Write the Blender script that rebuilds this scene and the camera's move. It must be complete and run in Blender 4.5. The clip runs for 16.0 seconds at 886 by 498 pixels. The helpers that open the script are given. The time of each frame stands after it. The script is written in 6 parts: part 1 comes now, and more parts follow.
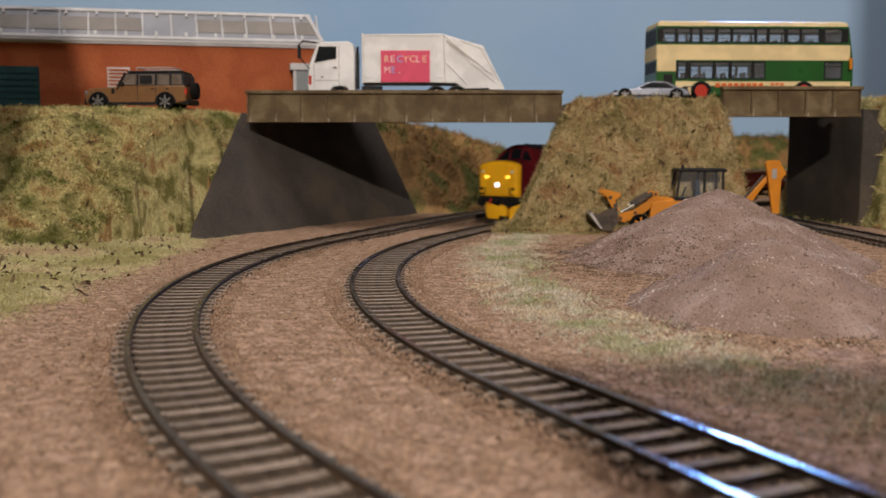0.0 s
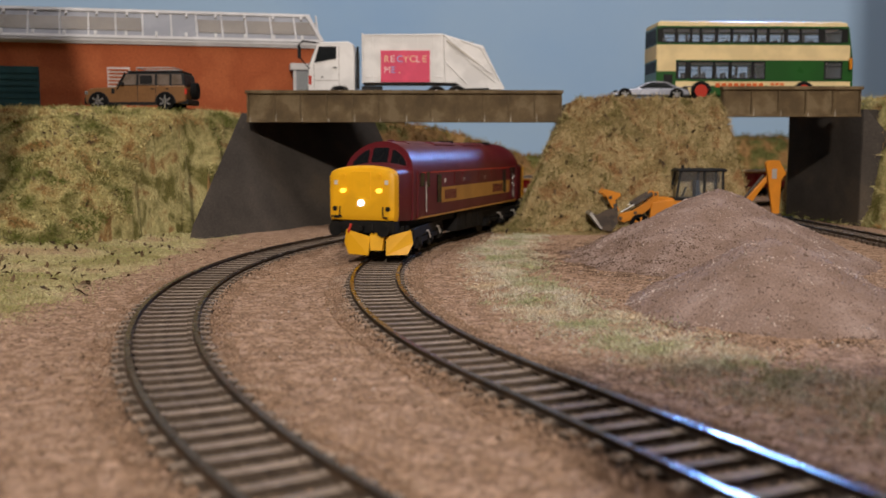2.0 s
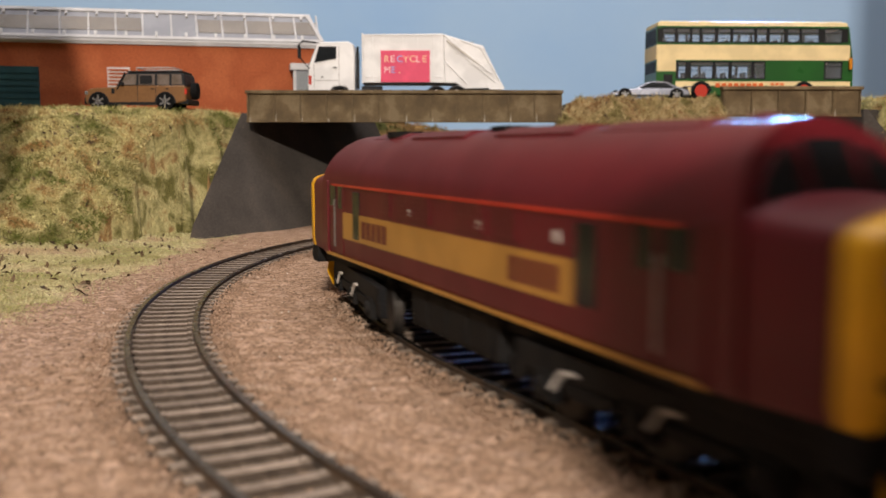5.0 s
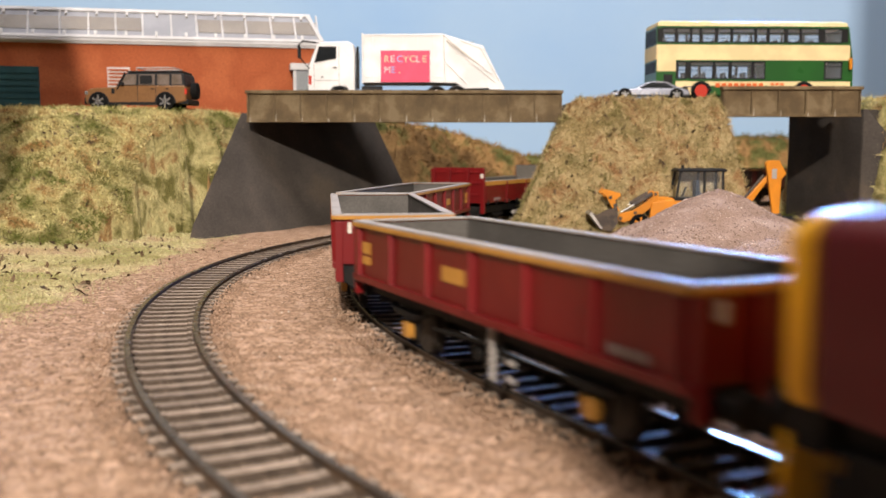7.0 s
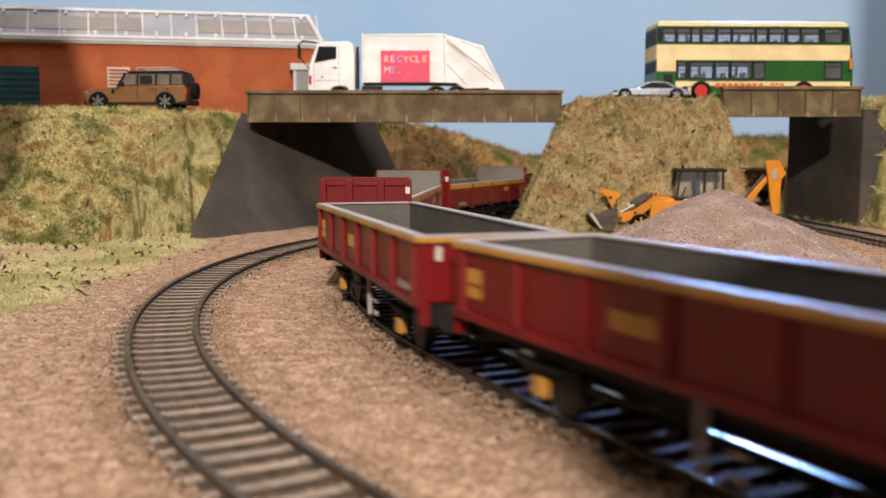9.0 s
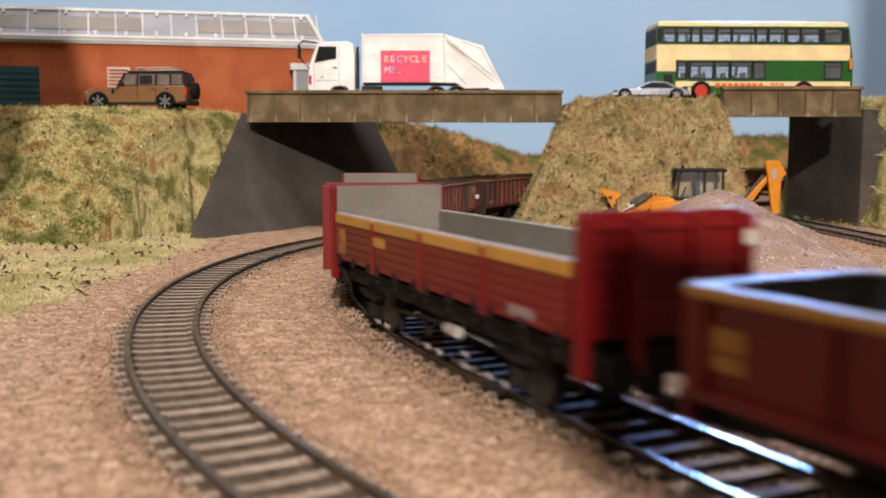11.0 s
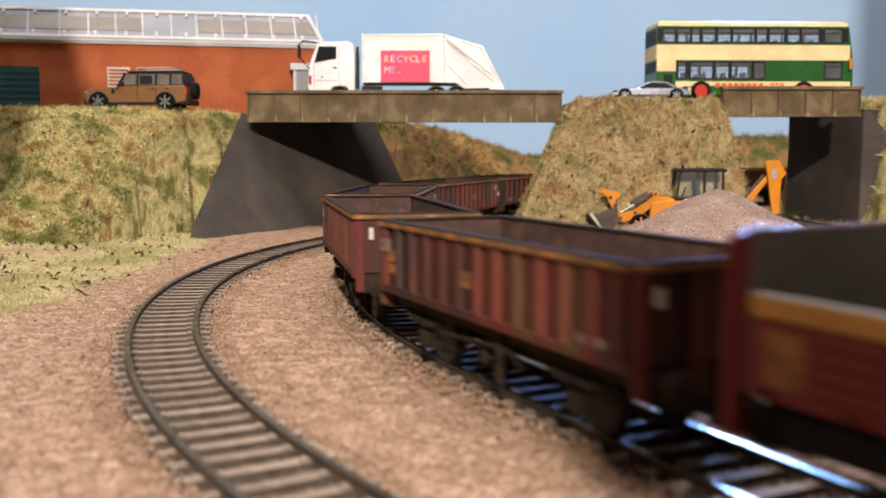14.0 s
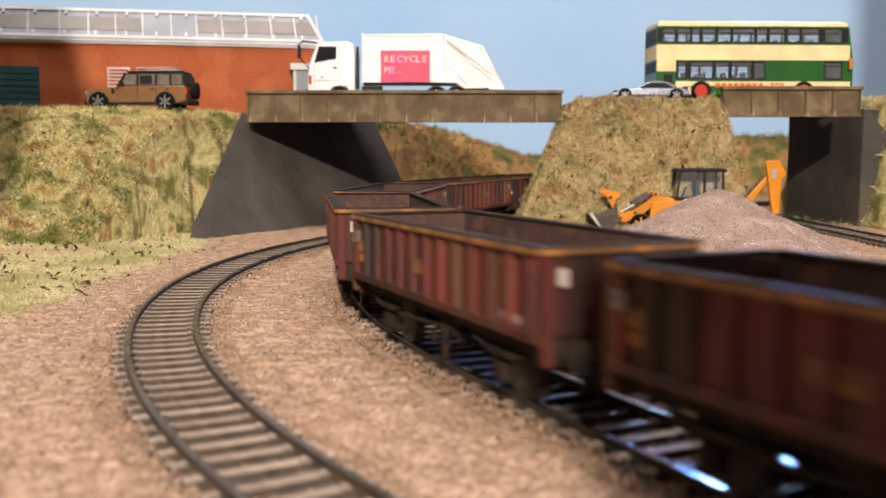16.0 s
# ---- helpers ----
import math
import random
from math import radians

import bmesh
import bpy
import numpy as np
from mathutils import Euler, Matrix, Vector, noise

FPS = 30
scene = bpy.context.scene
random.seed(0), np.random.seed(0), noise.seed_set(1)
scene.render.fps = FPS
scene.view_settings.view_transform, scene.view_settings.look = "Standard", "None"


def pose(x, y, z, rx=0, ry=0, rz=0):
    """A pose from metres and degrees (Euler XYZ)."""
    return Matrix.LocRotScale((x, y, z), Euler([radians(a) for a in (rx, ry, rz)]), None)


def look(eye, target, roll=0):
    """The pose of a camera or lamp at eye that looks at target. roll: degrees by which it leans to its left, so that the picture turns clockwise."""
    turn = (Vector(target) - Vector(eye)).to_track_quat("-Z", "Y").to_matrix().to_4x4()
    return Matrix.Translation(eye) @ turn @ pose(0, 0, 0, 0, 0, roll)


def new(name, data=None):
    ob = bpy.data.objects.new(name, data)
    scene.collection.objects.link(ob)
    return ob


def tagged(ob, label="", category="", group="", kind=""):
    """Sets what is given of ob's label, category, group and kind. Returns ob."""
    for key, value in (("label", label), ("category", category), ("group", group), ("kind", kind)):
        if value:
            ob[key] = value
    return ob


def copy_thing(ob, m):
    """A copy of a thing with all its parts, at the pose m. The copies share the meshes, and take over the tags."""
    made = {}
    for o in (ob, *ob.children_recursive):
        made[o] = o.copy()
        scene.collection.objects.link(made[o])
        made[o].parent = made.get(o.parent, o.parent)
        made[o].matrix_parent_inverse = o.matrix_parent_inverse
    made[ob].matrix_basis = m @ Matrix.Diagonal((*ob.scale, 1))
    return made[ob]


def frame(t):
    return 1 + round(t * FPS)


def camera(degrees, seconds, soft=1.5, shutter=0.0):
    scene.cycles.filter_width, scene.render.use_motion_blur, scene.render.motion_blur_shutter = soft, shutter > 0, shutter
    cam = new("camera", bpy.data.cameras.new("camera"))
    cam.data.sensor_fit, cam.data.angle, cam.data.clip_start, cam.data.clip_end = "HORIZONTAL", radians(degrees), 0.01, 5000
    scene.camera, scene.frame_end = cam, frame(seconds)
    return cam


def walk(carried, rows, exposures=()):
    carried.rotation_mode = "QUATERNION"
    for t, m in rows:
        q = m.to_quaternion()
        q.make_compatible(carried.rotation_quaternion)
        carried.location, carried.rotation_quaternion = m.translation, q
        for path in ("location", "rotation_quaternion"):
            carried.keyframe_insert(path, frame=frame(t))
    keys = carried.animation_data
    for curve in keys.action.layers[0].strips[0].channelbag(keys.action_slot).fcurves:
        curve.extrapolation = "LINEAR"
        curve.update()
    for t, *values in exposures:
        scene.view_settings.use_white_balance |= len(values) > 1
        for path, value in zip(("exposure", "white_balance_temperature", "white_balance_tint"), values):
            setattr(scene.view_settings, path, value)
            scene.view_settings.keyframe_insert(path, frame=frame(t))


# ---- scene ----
U = 0.001          # the model railway is drawn in millimetres
cam = camera(49.52, 16.0, soft=1.4, shutter=1.0)
cam.data.dof.use_dof = True
cam.data.dof.focus_distance = 0.385
cam.data.dof.aperture_fstop = 21.0
EYE = pose(0, 0, 0.0508, 90 - 5.81, 0, 0)
walk(cam, [(0.0, EYE), (16.0, EYE)],
     exposures=[(0.0, -0.55), (3.4, -0.60), (4.2, -0.48), (6.3, 0.43), (7.2, 0.38), (9.0, 0.19), (12.5, 0.28), (14.5, 0.38), (16.0, 0.45)])

# ---- light: a warm room lamp in front above the layout, a bluish tube over the backdrop ----
world = bpy.data.worlds.new("room_air")
world.use_nodes = True
world.node_tree.nodes["Background"].inputs[0].default_value = (0.75, 0.82, 1.0, 1)
world.node_tree.nodes["Background"].inputs[1].default_value = 0.24
scene.world = world


def lamp(name, eye, target, sx, sy, watts, colour, label):
    data = bpy.data.lights.new(name, "AREA")
    data.shape, data.size, data.size_y, data.energy, data.color = "RECTANGLE", sx, sy, watts, colour
    ob = new(name, data)
    ob.matrix_basis = look(eye, target)
    tagged(ob, label, "lamp")
    return ob


lamp("ceiling_light", (0.0, 0.38, 1.25), (0.0, 0.381, 0.0), 1.0, 0.8, 12.5, (1.0, 0.95, 0.975), "wide pale ceiling light above the layout")
lamp("room_lamp", (0.05, -1.40, 0.82), (0.0, 0.55, 0.03), 0.05, 0.05, 43.0, (1.0, 0.885, 0.78), "warm room lamp in front of the layout")
lamp("side_lamp", (0.337, 1.02, 0.295), (0.12, 0.25, 0.0), 0.05, 0.085, 0.29, (0.22, 0.42, 1.0), "small bluish lamp above the painted sky").data.spread = radians(44)


# ---- materials ----
def mat(name, a, b=None, c=None, size=6.0, fine=0.6, rough=0.7, metal=0.0, bump=0.25, spec=0.4, vary=0.0, islands=False, emit=0.0, coat=0.0, grain=0.16, stretch=1.0, warp=0.0):
    """Two or three colours in patches of a size in mm, a fine grain over them, relief; vary: shift between separate pieces."""
    m = bpy.data.materials.new(name)
    m.use_nodes = True
    nt = m.node_tree
    N, L = nt.nodes, nt.links
    p = N["Principled BSDF"]
    b = b or tuple(v * 0.8 for v in a)
    tc = N.new("ShaderNodeTexCoord")
    n1 = N.new("ShaderNodeTexNoise"); n1.inputs["Scale"].default_value = 1000.0 / size; n1.inputs["Detail"].default_value = 5
    n2 = N.new("ShaderNodeTexNoise"); n2.inputs["Scale"].default_value = 1000.0 / fine; n2.inputs["Detail"].default_value = 3
    n1.inputs["Distortion"].default_value, n1.inputs["Roughness"].default_value = warp, 0.5 + 0.12 * warp
    mp = N.new("ShaderNodeMapping"); mp.inputs["Scale"].default_value = (1, 1, stretch)
    L.new(tc.outputs["Object"], mp.inputs["Vector"])
    for n in (n1, n2):
        L.new(mp.outputs["Vector"], n.inputs["Vector"])
    r = N.new("ShaderNodeValToRGB")
    r.color_ramp.elements[0].position, r.color_ramp.elements[0].color = 0.40, (*a, 1)
    r.color_ramp.elements[1].position, r.color_ramp.elements[1].color = 0.54, (*b, 1)
    if c:
        e = r.color_ramp.elements.new(0.63); e.color = (*c, 1)
    L.new(n1.outputs["Fac"], r.inputs["Fac"])
    mr = N.new("ShaderNodeMapRange"); mr.inputs[1].default_value, mr.inputs[2].default_value = 0.3, 0.7
    mr.inputs[3].default_value, mr.inputs[4].default_value = 1 - grain, 1 + grain
    L.new(n2.outputs["Fac"], mr.inputs[0])
    mul = N.new("ShaderNodeMix"); mul.data_type, mul.blend_type = "RGBA", "MULTIPLY"; mul.inputs["Factor"].default_value = 1.0
    L.new(r.outputs["Color"], mul.inputs["A"]); L.new(mr.outputs[0], mul.inputs["B"])
    out = mul.outputs["Result"]
    if vary:
        src = N.new("ShaderNodeNewGeometry").outputs["Random Per Island"] if islands else N.new("ShaderNodeObjectInfo").outputs["Random"]
        v = N.new("ShaderNodeMapRange"); v.inputs[3].default_value, v.inputs[4].default_value = 1 - vary, 1 + vary
        L.new(src, v.inputs[0])
        m2 = N.new("ShaderNodeMix"); m2.data_type, m2.blend_type = "RGBA", "MULTIPLY"; m2.inputs["Factor"].default_value = 1.0
        L.new(out, m2.inputs["A"]); L.new(v.outputs[0], m2.inputs["B"])
        out = m2.outputs["Result"]
    L.new(out, p.inputs["Base Color"])
    rr = N.new("ShaderNodeMapRange"); rr.inputs[3].default_value, rr.inputs[4].default_value = max(rough - 0.1, 0.03), min(rough + 0.1, 1)
    L.new(n1.outputs["Fac"], rr.inputs[0]); L.new(rr.outputs[0], p.inputs["Roughness"])
    p.inputs["Metallic"].default_value = metal
    p.inputs["Specular IOR Level"].default_value = spec
    if coat:
        p.inputs["Coat Weight"].default_value, p.inputs["Coat Roughness"].default_value = coat, 0.12
    if bump:
        bp = N.new("ShaderNodeBump"); bp.inputs["Strength"].default_value, bp.inputs["Distance"].default_value = bump, fine * 0.001
        L.new(n2.outputs["Fac"], bp.inputs["Height"]); L.new(bp.outputs[0], p.inputs["Normal"])
    if emit:
        p.inputs["Emission Color"].default_value, p.inputs["Emission Strength"].default_value = (*a, 1), emit
    return m


M_ballast = mat("sandy_ballast", (0.29, 0.185, 0.12), (0.39, 0.257, 0.172), (0.445, 0.30, 0.213), size=5, fine=1.1, rough=0.95, bump=1.0, spec=0.05, grain=0.6)
M_stone = mat("ballast_grains", (0.37, 0.25, 0.17), (0.27, 0.175, 0.115), (0.44, 0.32, 0.235), size=9, fine=0.5, rough=0.9, bump=0.3, spec=0.15, vary=0.28, islands=True)
# brown ballast darkened to carry the shade between the sleepers
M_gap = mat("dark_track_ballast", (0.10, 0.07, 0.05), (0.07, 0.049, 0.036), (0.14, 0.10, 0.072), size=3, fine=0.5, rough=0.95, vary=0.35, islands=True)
M_gravel = mat("pinkish_gravel", (0.25, 0.172, 0.135), (0.30, 0.213, 0.175), (0.35, 0.258, 0.22), size=16, fine=0.8, rough=0.95, bump=0.9, spec=0.15)
M_gravel_grain = mat("gravel_grains", (0.24, 0.168, 0.135), (0.33, 0.24, 0.205), (0.50, 0.41, 0.365), size=10, fine=0.5, rough=0.9, spec=0.25, vary=0.5, islands=True)
M_earth = mat("scenic_earth", (0.13, 0.115, 0.035), (0.43, 0.37, 0.165), (0.24, 0.14, 0.055), size=24, fine=1.4, rough=1.0, bump=1.0, spec=0.1, warp=0.8)
M_strawearth = mat("straw_earth", (0.25, 0.19, 0.085), (0.40, 0.31, 0.16), (0.27, 0.155, 0.07), size=26, fine=1.4, rough=1.0, bump=1.0, spec=0.1, warp=0.8)
M_grass = mat("static_grass", (0.15, 0.165, 0.04), (0.64, 0.56, 0.27), (0.38, 0.22, 0.085), size=26, fine=2.0, rough=0.9, bump=0, spec=0.15, vary=0.25, islands=True, warp=0.8)
M_straw = mat("straw_grass", (0.22, 0.19, 0.07), (0.52, 0.41, 0.21), (0.30, 0.165, 0.072), size=18, fine=2.0, rough=0.9, bump=0, spec=0.15, vary=0.25, islands=True, warp=0.8)
M_pale = mat("pale_grass", (0.38, 0.40, 0.22), (0.62, 0.57, 0.45), (0.62, 0.50, 0.34), size=26, fine=2.0, rough=0.9, bump=0, spec=0.15, vary=0.35, islands=True)
M_foot = mat("bank_foot_grass", (0.37, 0.36, 0.15), (0.60, 0.54, 0.32), (0.50, 0.38, 0.22), size=34, fine=2.0, rough=0.9, bump=0, spec=0.1, vary=0.3, islands=True, warp=0.8)
M_chalky = mat("pale_scatter", (0.40, 0.36, 0.24), (0.56, 0.50, 0.42), (0.60, 0.55, 0.50), size=30, fine=1.0, rough=0.9, bump=0.2, spec=0.1, vary=0.3, islands=True)
M_twig = mat("dark_scatter", (0.05, 0.032, 0.018), (0.12, 0.075, 0.04), size=5, rough=0.95, vary=0.4, islands=True)
M_far = mat("far_brush", (0.13, 0.13, 0.042), (0.34, 0.20, 0.08), (0.20, 0.12, 0.05), size=30, fine=2.0, rough=1.0, bump=0.6, spec=0.1, vary=0.3, islands=True)
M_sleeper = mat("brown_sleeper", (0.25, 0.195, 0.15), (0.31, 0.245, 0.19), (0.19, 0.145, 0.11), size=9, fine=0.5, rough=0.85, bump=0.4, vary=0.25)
# plastic sides, with the shade of the gaps put into their colour
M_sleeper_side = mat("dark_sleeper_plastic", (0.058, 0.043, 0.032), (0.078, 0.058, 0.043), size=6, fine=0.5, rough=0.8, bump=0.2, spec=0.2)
M_rail = mat("rusty_rail", (0.042, 0.03, 0.022), (0.078, 0.048, 0.028), size=8, fine=0.4, rough=0.7, bump=0.2)
M_railtop = mat("worn_steel", (0.24, 0.23, 0.23), (0.18, 0.165, 0.155), size=14, fine=0.5, rough=0.26, metal=1.0, bump=0.05)
# brown soil, dark enough to carry the shade beside the heaps
M_soil = mat("dark_damp_soil", (0.10, 0.064, 0.042), (0.14, 0.092, 0.062), (0.19, 0.13, 0.094), size=9, fine=0.6, rough=1.0, spec=0.1, vary=0.3, islands=True)
M_speck = mat("dark_speck", (0.15, 0.095, 0.06), (0.10, 0.065, 0.043), size=5, rough=0.95, spec=0.1, vary=0.35, islands=True)
M_glint = mat("pale_grain", (0.75, 0.66, 0.56), size=3, rough=0.4)
M_apron = mat("turf_apron", (0.34, 0.27, 0.135), (0.44, 0.38, 0.19), (0.37, 0.27, 0.17), size=34, fine=1.3, rough=1.0, bump=1.0, spec=0.05, grain=0.35, warp=0.8)
M_wall = mat("grey_abutment", (0.062, 0.054, 0.047), (0.083, 0.071, 0.061), (0.105, 0.086, 0.067), size=40, fine=1.2, rough=0.9, bump=0.25, spec=0.15)
M_girder = mat("olive_girder", (0.085, 0.056, 0.024), (0.125, 0.086, 0.04), (0.17, 0.125, 0.068), size=12, fine=0.8, rough=0.75, bump=0.2)
M_streak = mat("lime_streak", (0.42, 0.38, 0.30), size=3, rough=0.9)
M_road = mat("asphalt", (0.07, 0.068, 0.066), (0.05, 0.05, 0.05), size=20, rough=0.9, bump=0.4)
M_board = mat("brown_board", (0.12, 0.085, 0.06), size=50, rough=0.9)
M_room = mat("room_wall", (0.62, 0.58, 0.52), (0.57, 0.53, 0.47), size=300, rough=0.9)
M_sky = mat("painted_sky", (0.33, 0.515, 0.78), (0.385, 0.56, 0.78), size=420, fine=3, rough=0.95, bump=0.0, spec=0.1, grain=0.01)


# ---- mesh helpers ----
class Shape:
    """Collects vertices and faces in millimetres."""
    def __init__(self):
        self.v, self.f = [], []

    def add(self, vs, fs):
        o = len(self.v)
        self.v += [tuple(p) for p in vs]
        self.f += [tuple(i + o for i in q) for q in fs]
        return self

    def box(self, x0, x1, y0, y1, z0, z1):
        return self.add([(x, y, z) for z in (z0, z1) for x, y in ((x0, y0), (x1, y0), (x1, y1), (x0, y1))],
                        [(3, 2, 1, 0), (4, 5, 6, 7), (0, 1, 5, 4), (1, 2, 6, 5), (2, 3, 7, 6), (3, 0, 4, 7)])

    def loft(self, rings, caps=True):
        n = len(rings[0])
        vs = [p for r in rings for p in r]
        fs = [(k * n + i, k * n + (i + 1) % n, (k + 1) * n + (i + 1) % n, (k + 1) * n + i) for k in range(len(rings) - 1) for i in range(n)]
        if caps:
            fs += [tuple(range(n - 1, -1, -1)), tuple(range((len(rings) - 1) * n, len(rings) * n))]
        return self.add(vs, fs)

    def prism(self, poly, axis, a, b):
        """A polygon of two coordinates swept along axis 'x', 'y' or 'z' from a to b."""
        put = {"x": lambda p, w: (w, p[0], p[1]), "y": lambda p, w: (p[0], w, p[1]), "z": lambda p, w: (p[0], p[1], w)}[axis]
        return self.loft([[put(p, a) for p in poly], [put(p, b) for p in poly]])

    def cyl(self, centre, axis, r, a, b, n=14, r2=None):
        cx, cy = centre
        r2 = r if r2 is None else r2
        put = {"x": lambda u, v, w: (w, u, v), "y": lambda u, v, w: (u, w, v), "z": lambda u, v, w: (u, v, w)}[axis]
        ring = lambda rr, w: [put(cx + rr * math.cos(2 * math.pi * i / n), cy + rr * math.sin(2 * math.pi * i / n), w) for i in range(n)]
        return self.loft([ring(r, a), ring(r2, b)])

    def rod(self, p, q, r, n=6):
        p, q = Vector(p), Vector(q)
        d = (q - p).normalized()
        s = d.orthogonal().normalized()
        t = d.cross(s)
        ring = lambda c: [tuple(c + s * (r * math.cos(2 * math.pi * i / n)) + t * (r * math.sin(2 * math.pi * i / n))) for i in range(n)]
        return self.loft([ring(p), ring(q)])

    def ball(self, c, rx, ry, rz, n=10, m=6):
        rings = []
        for k in range(1, m):
            a = math.pi * k / m
            rings.append([(c[0] + rx * math.sin(a) * math.cos(2 * math.pi * i / n), c[1] + ry * math.sin(a) * math.sin(2 * math.pi * i / n), c[2] - rz * math.cos(a)) for i in range(n)])
        return self.loft(rings)

    def tf(self, m):
        self.v = [tuple(m @ Vector(p)) for p in self.v]
        return self

    def mesh(self, name, material, smooth=False):
        me = bpy.data.meshes.new(name)
        me.from_pydata([(x * U, y * U, z * U) for x, y, z in self.v], [], self.f)
        bm = bmesh.new(); bm.from_mesh(me)
        bmesh.ops.recalc_face_normals(bm, faces=bm.faces)
        bm.to_mesh(me); bm.free()
        me.materials.append(material)
        if smooth:
            me.shade_smooth()
            me.set_sharp_from_angle(angle=radians(35))
        return me


def part(name, shape, material, parent=None, label="", bevel=0.0, smooth=False, at=None):
    """Links a Shape as one mesh object, under a thing or part if given."""
    ob = new(name, shape.mesh(name, material, smooth))
    if parent:
        ob.parent = parent
    if at:
        ob.location = tuple(v * U for v in at)
    if bevel:
        md = ob.modifiers.new("bevel", "BEVEL")
        md.width, md.segments, md.limit_method, md.angle_limit = bevel * U, 2, "ANGLE", radians(40)
    return tagged(ob, label) if label else ob


def thing(name, label, category, m=None, group="", kind=""):
    ob = new(name)
    ob.empty_display_size = 0.01
    if m:
        ob.matrix_basis = m
    return tagged(ob, label, category, group, kind)


def mm(x, y, z, rz=0.0, rx=0.0, ry=0.0):
    return pose(x * U, y * U, z * U, rx, ry, rz)


def soup(name, verts, faces, material, parent=None, label="", category="", kind="stuff"):
    """A mesh of many small triangles from arrays in mm."""
    me = bpy.data.meshes.new(name)
    verts = np.asarray(verts, np.float32) * U
    faces = np.asarray(faces, np.int32)
    me.vertices.add(len(verts)); me.vertices.foreach_set("co", verts.ravel())
    me.loops.add(faces.size); me.loops.foreach_set("vertex_index", faces.ravel())
    me.polygons.add(len(faces)); me.polygons.foreach_set("loop_start", np.arange(0, faces.size, 3, dtype=np.int32))
    me.update(calc_edges=True)
    me.materials.append(material)
    ob = new(name, me)
    if parent:
        ob.parent = parent
    return tagged(ob, label, category, "", kind)


rng = np.random.default_rng(7)


def grains(points, sizes, seed=3):
    """Irregular eight-faced grains at the points."""
    r = np.random.default_rng(seed)
    n = len(points)
    base = np.array([(1, 0, 0), (-1, 0, 0), (0, 1, 0), (0, -1, 0), (0, 0, 1), (0, 0, -1)], float)
    v = base[None] * (0.6 + 0.7 * r.random((n, 6, 1))) + r.normal(0, 0.18, (n, 6, 3))
    a = r.random(n) * 6.283
    ca, sa = np.cos(a)[:, None], np.sin(a)[:, None]
    v[..., 0], v[..., 1] = v[..., 0] * ca - v[..., 1] * sa, v[..., 0] * sa + v[..., 1] * ca
    v = v * np.asarray(sizes)[:, None, None] + np.asarray(points)[:, None]
    t = np.array([(0, 2, 4), (2, 1, 4), (1, 3, 4), (3, 0, 4), (2, 0, 5), (1, 2, 5), (3, 1, 5), (0, 3, 5)])
    return v.reshape(-1, 3), (t[None] + 6 * np.arange(n)[:, None, None]).reshape(-1, 3)


def blades(points, normals, length, width, lean=0.8, seed=5):
    """Thin bent grass fibres on a surface: two triangles each."""
    r = np.random.default_rng(seed)
    n = len(points)
    up = normals + r.normal(0, lean, (n, 3)) * 0.7
    up[:, 2] = np.abs(up[:, 2]) + 0.15
    up /= np.linalg.norm(up, axis=1)[:, None]
    ln = (length * (0.5 + 0.9 * r.random(n)))[:, None]
    side = np.cross(up, r.normal(0, 1, (n, 3))); side /= np.linalg.norm(side, axis=1)[:, None]
    w = width * (0.6 + 0.8 * r.random(n))[:, None]
    bend = r.normal(0, 0.35, (n, 3)) * ln
    mid, tip = points + up * ln * 0.55, points + up * ln + bend
    v = np.stack([points - side * w, points + side * w, mid + side * w * 0.8 + bend * 0.25, tip], 1)
    t = np.array([(0, 1, 2), (0, 2, 3)])
    return v.reshape(-1, 3), (t[None] + 4 * np.arange(n)[:, None, None]).reshape(-1, 3)


def smooth01(x):
    x = np.clip(x, 0, 1)
    return x * x * (3 - 2 * x)


def fractal(x, y, size, seed=0.0, octaves=3):
    """A cheap sum of turned sines, -1 to 1, with waves of about the size in mm."""
    out = np.zeros(np.broadcast(x, y).shape)
    r = np.random.default_rng(int(seed * 10) + 11)
    for k in range(octaves):
        for _ in range(4):
            a, ph = r.random() * 6.283, r.random() * 6.283
            q = 6.283 / (size / 2 ** k) * (0.7 + 0.6 * r.random())
            out += np.sin(q * (x * math.cos(a) + y * math.sin(a)) + ph) / 4 / 1.6 ** k
    return out


def height_mesh(name, x0, x1, y0, y1, step, fn, material, label, category="", kind=""):
    xs, ys = np.arange(x0, x1 + step, step), np.arange(y0, y1 + step, step)
    X, Y = np.meshgrid(xs, ys)
    Z = fn(X, Y)
    nx, ny = len(xs), len(ys)
    i = (np.arange(ny - 1)[:, None] * nx + np.arange(nx - 1)[None]).ravel()
    f = np.concatenate([np.stack([i, i + 1, i + nx + 1], 1), np.stack([i, i + nx + 1, i + nx], 1)])
    ob = soup(name, np.stack([X, Y, Z], -1).reshape(-1, 3), f, material, None, label, category, kind)
    ob.data.shade_smooth()
    return ob


def on_height(fn, x, y):
    e = 1.0
    z = fn(x, y)
    n = np.stack([-(fn(x + e, y) - z) / e, -(fn(x, y + e) - z) / e, np.ones_like(z)], -1)
    return np.stack([x, y, z], -1), n / np.linalg.norm(n, axis=1)[:, None]


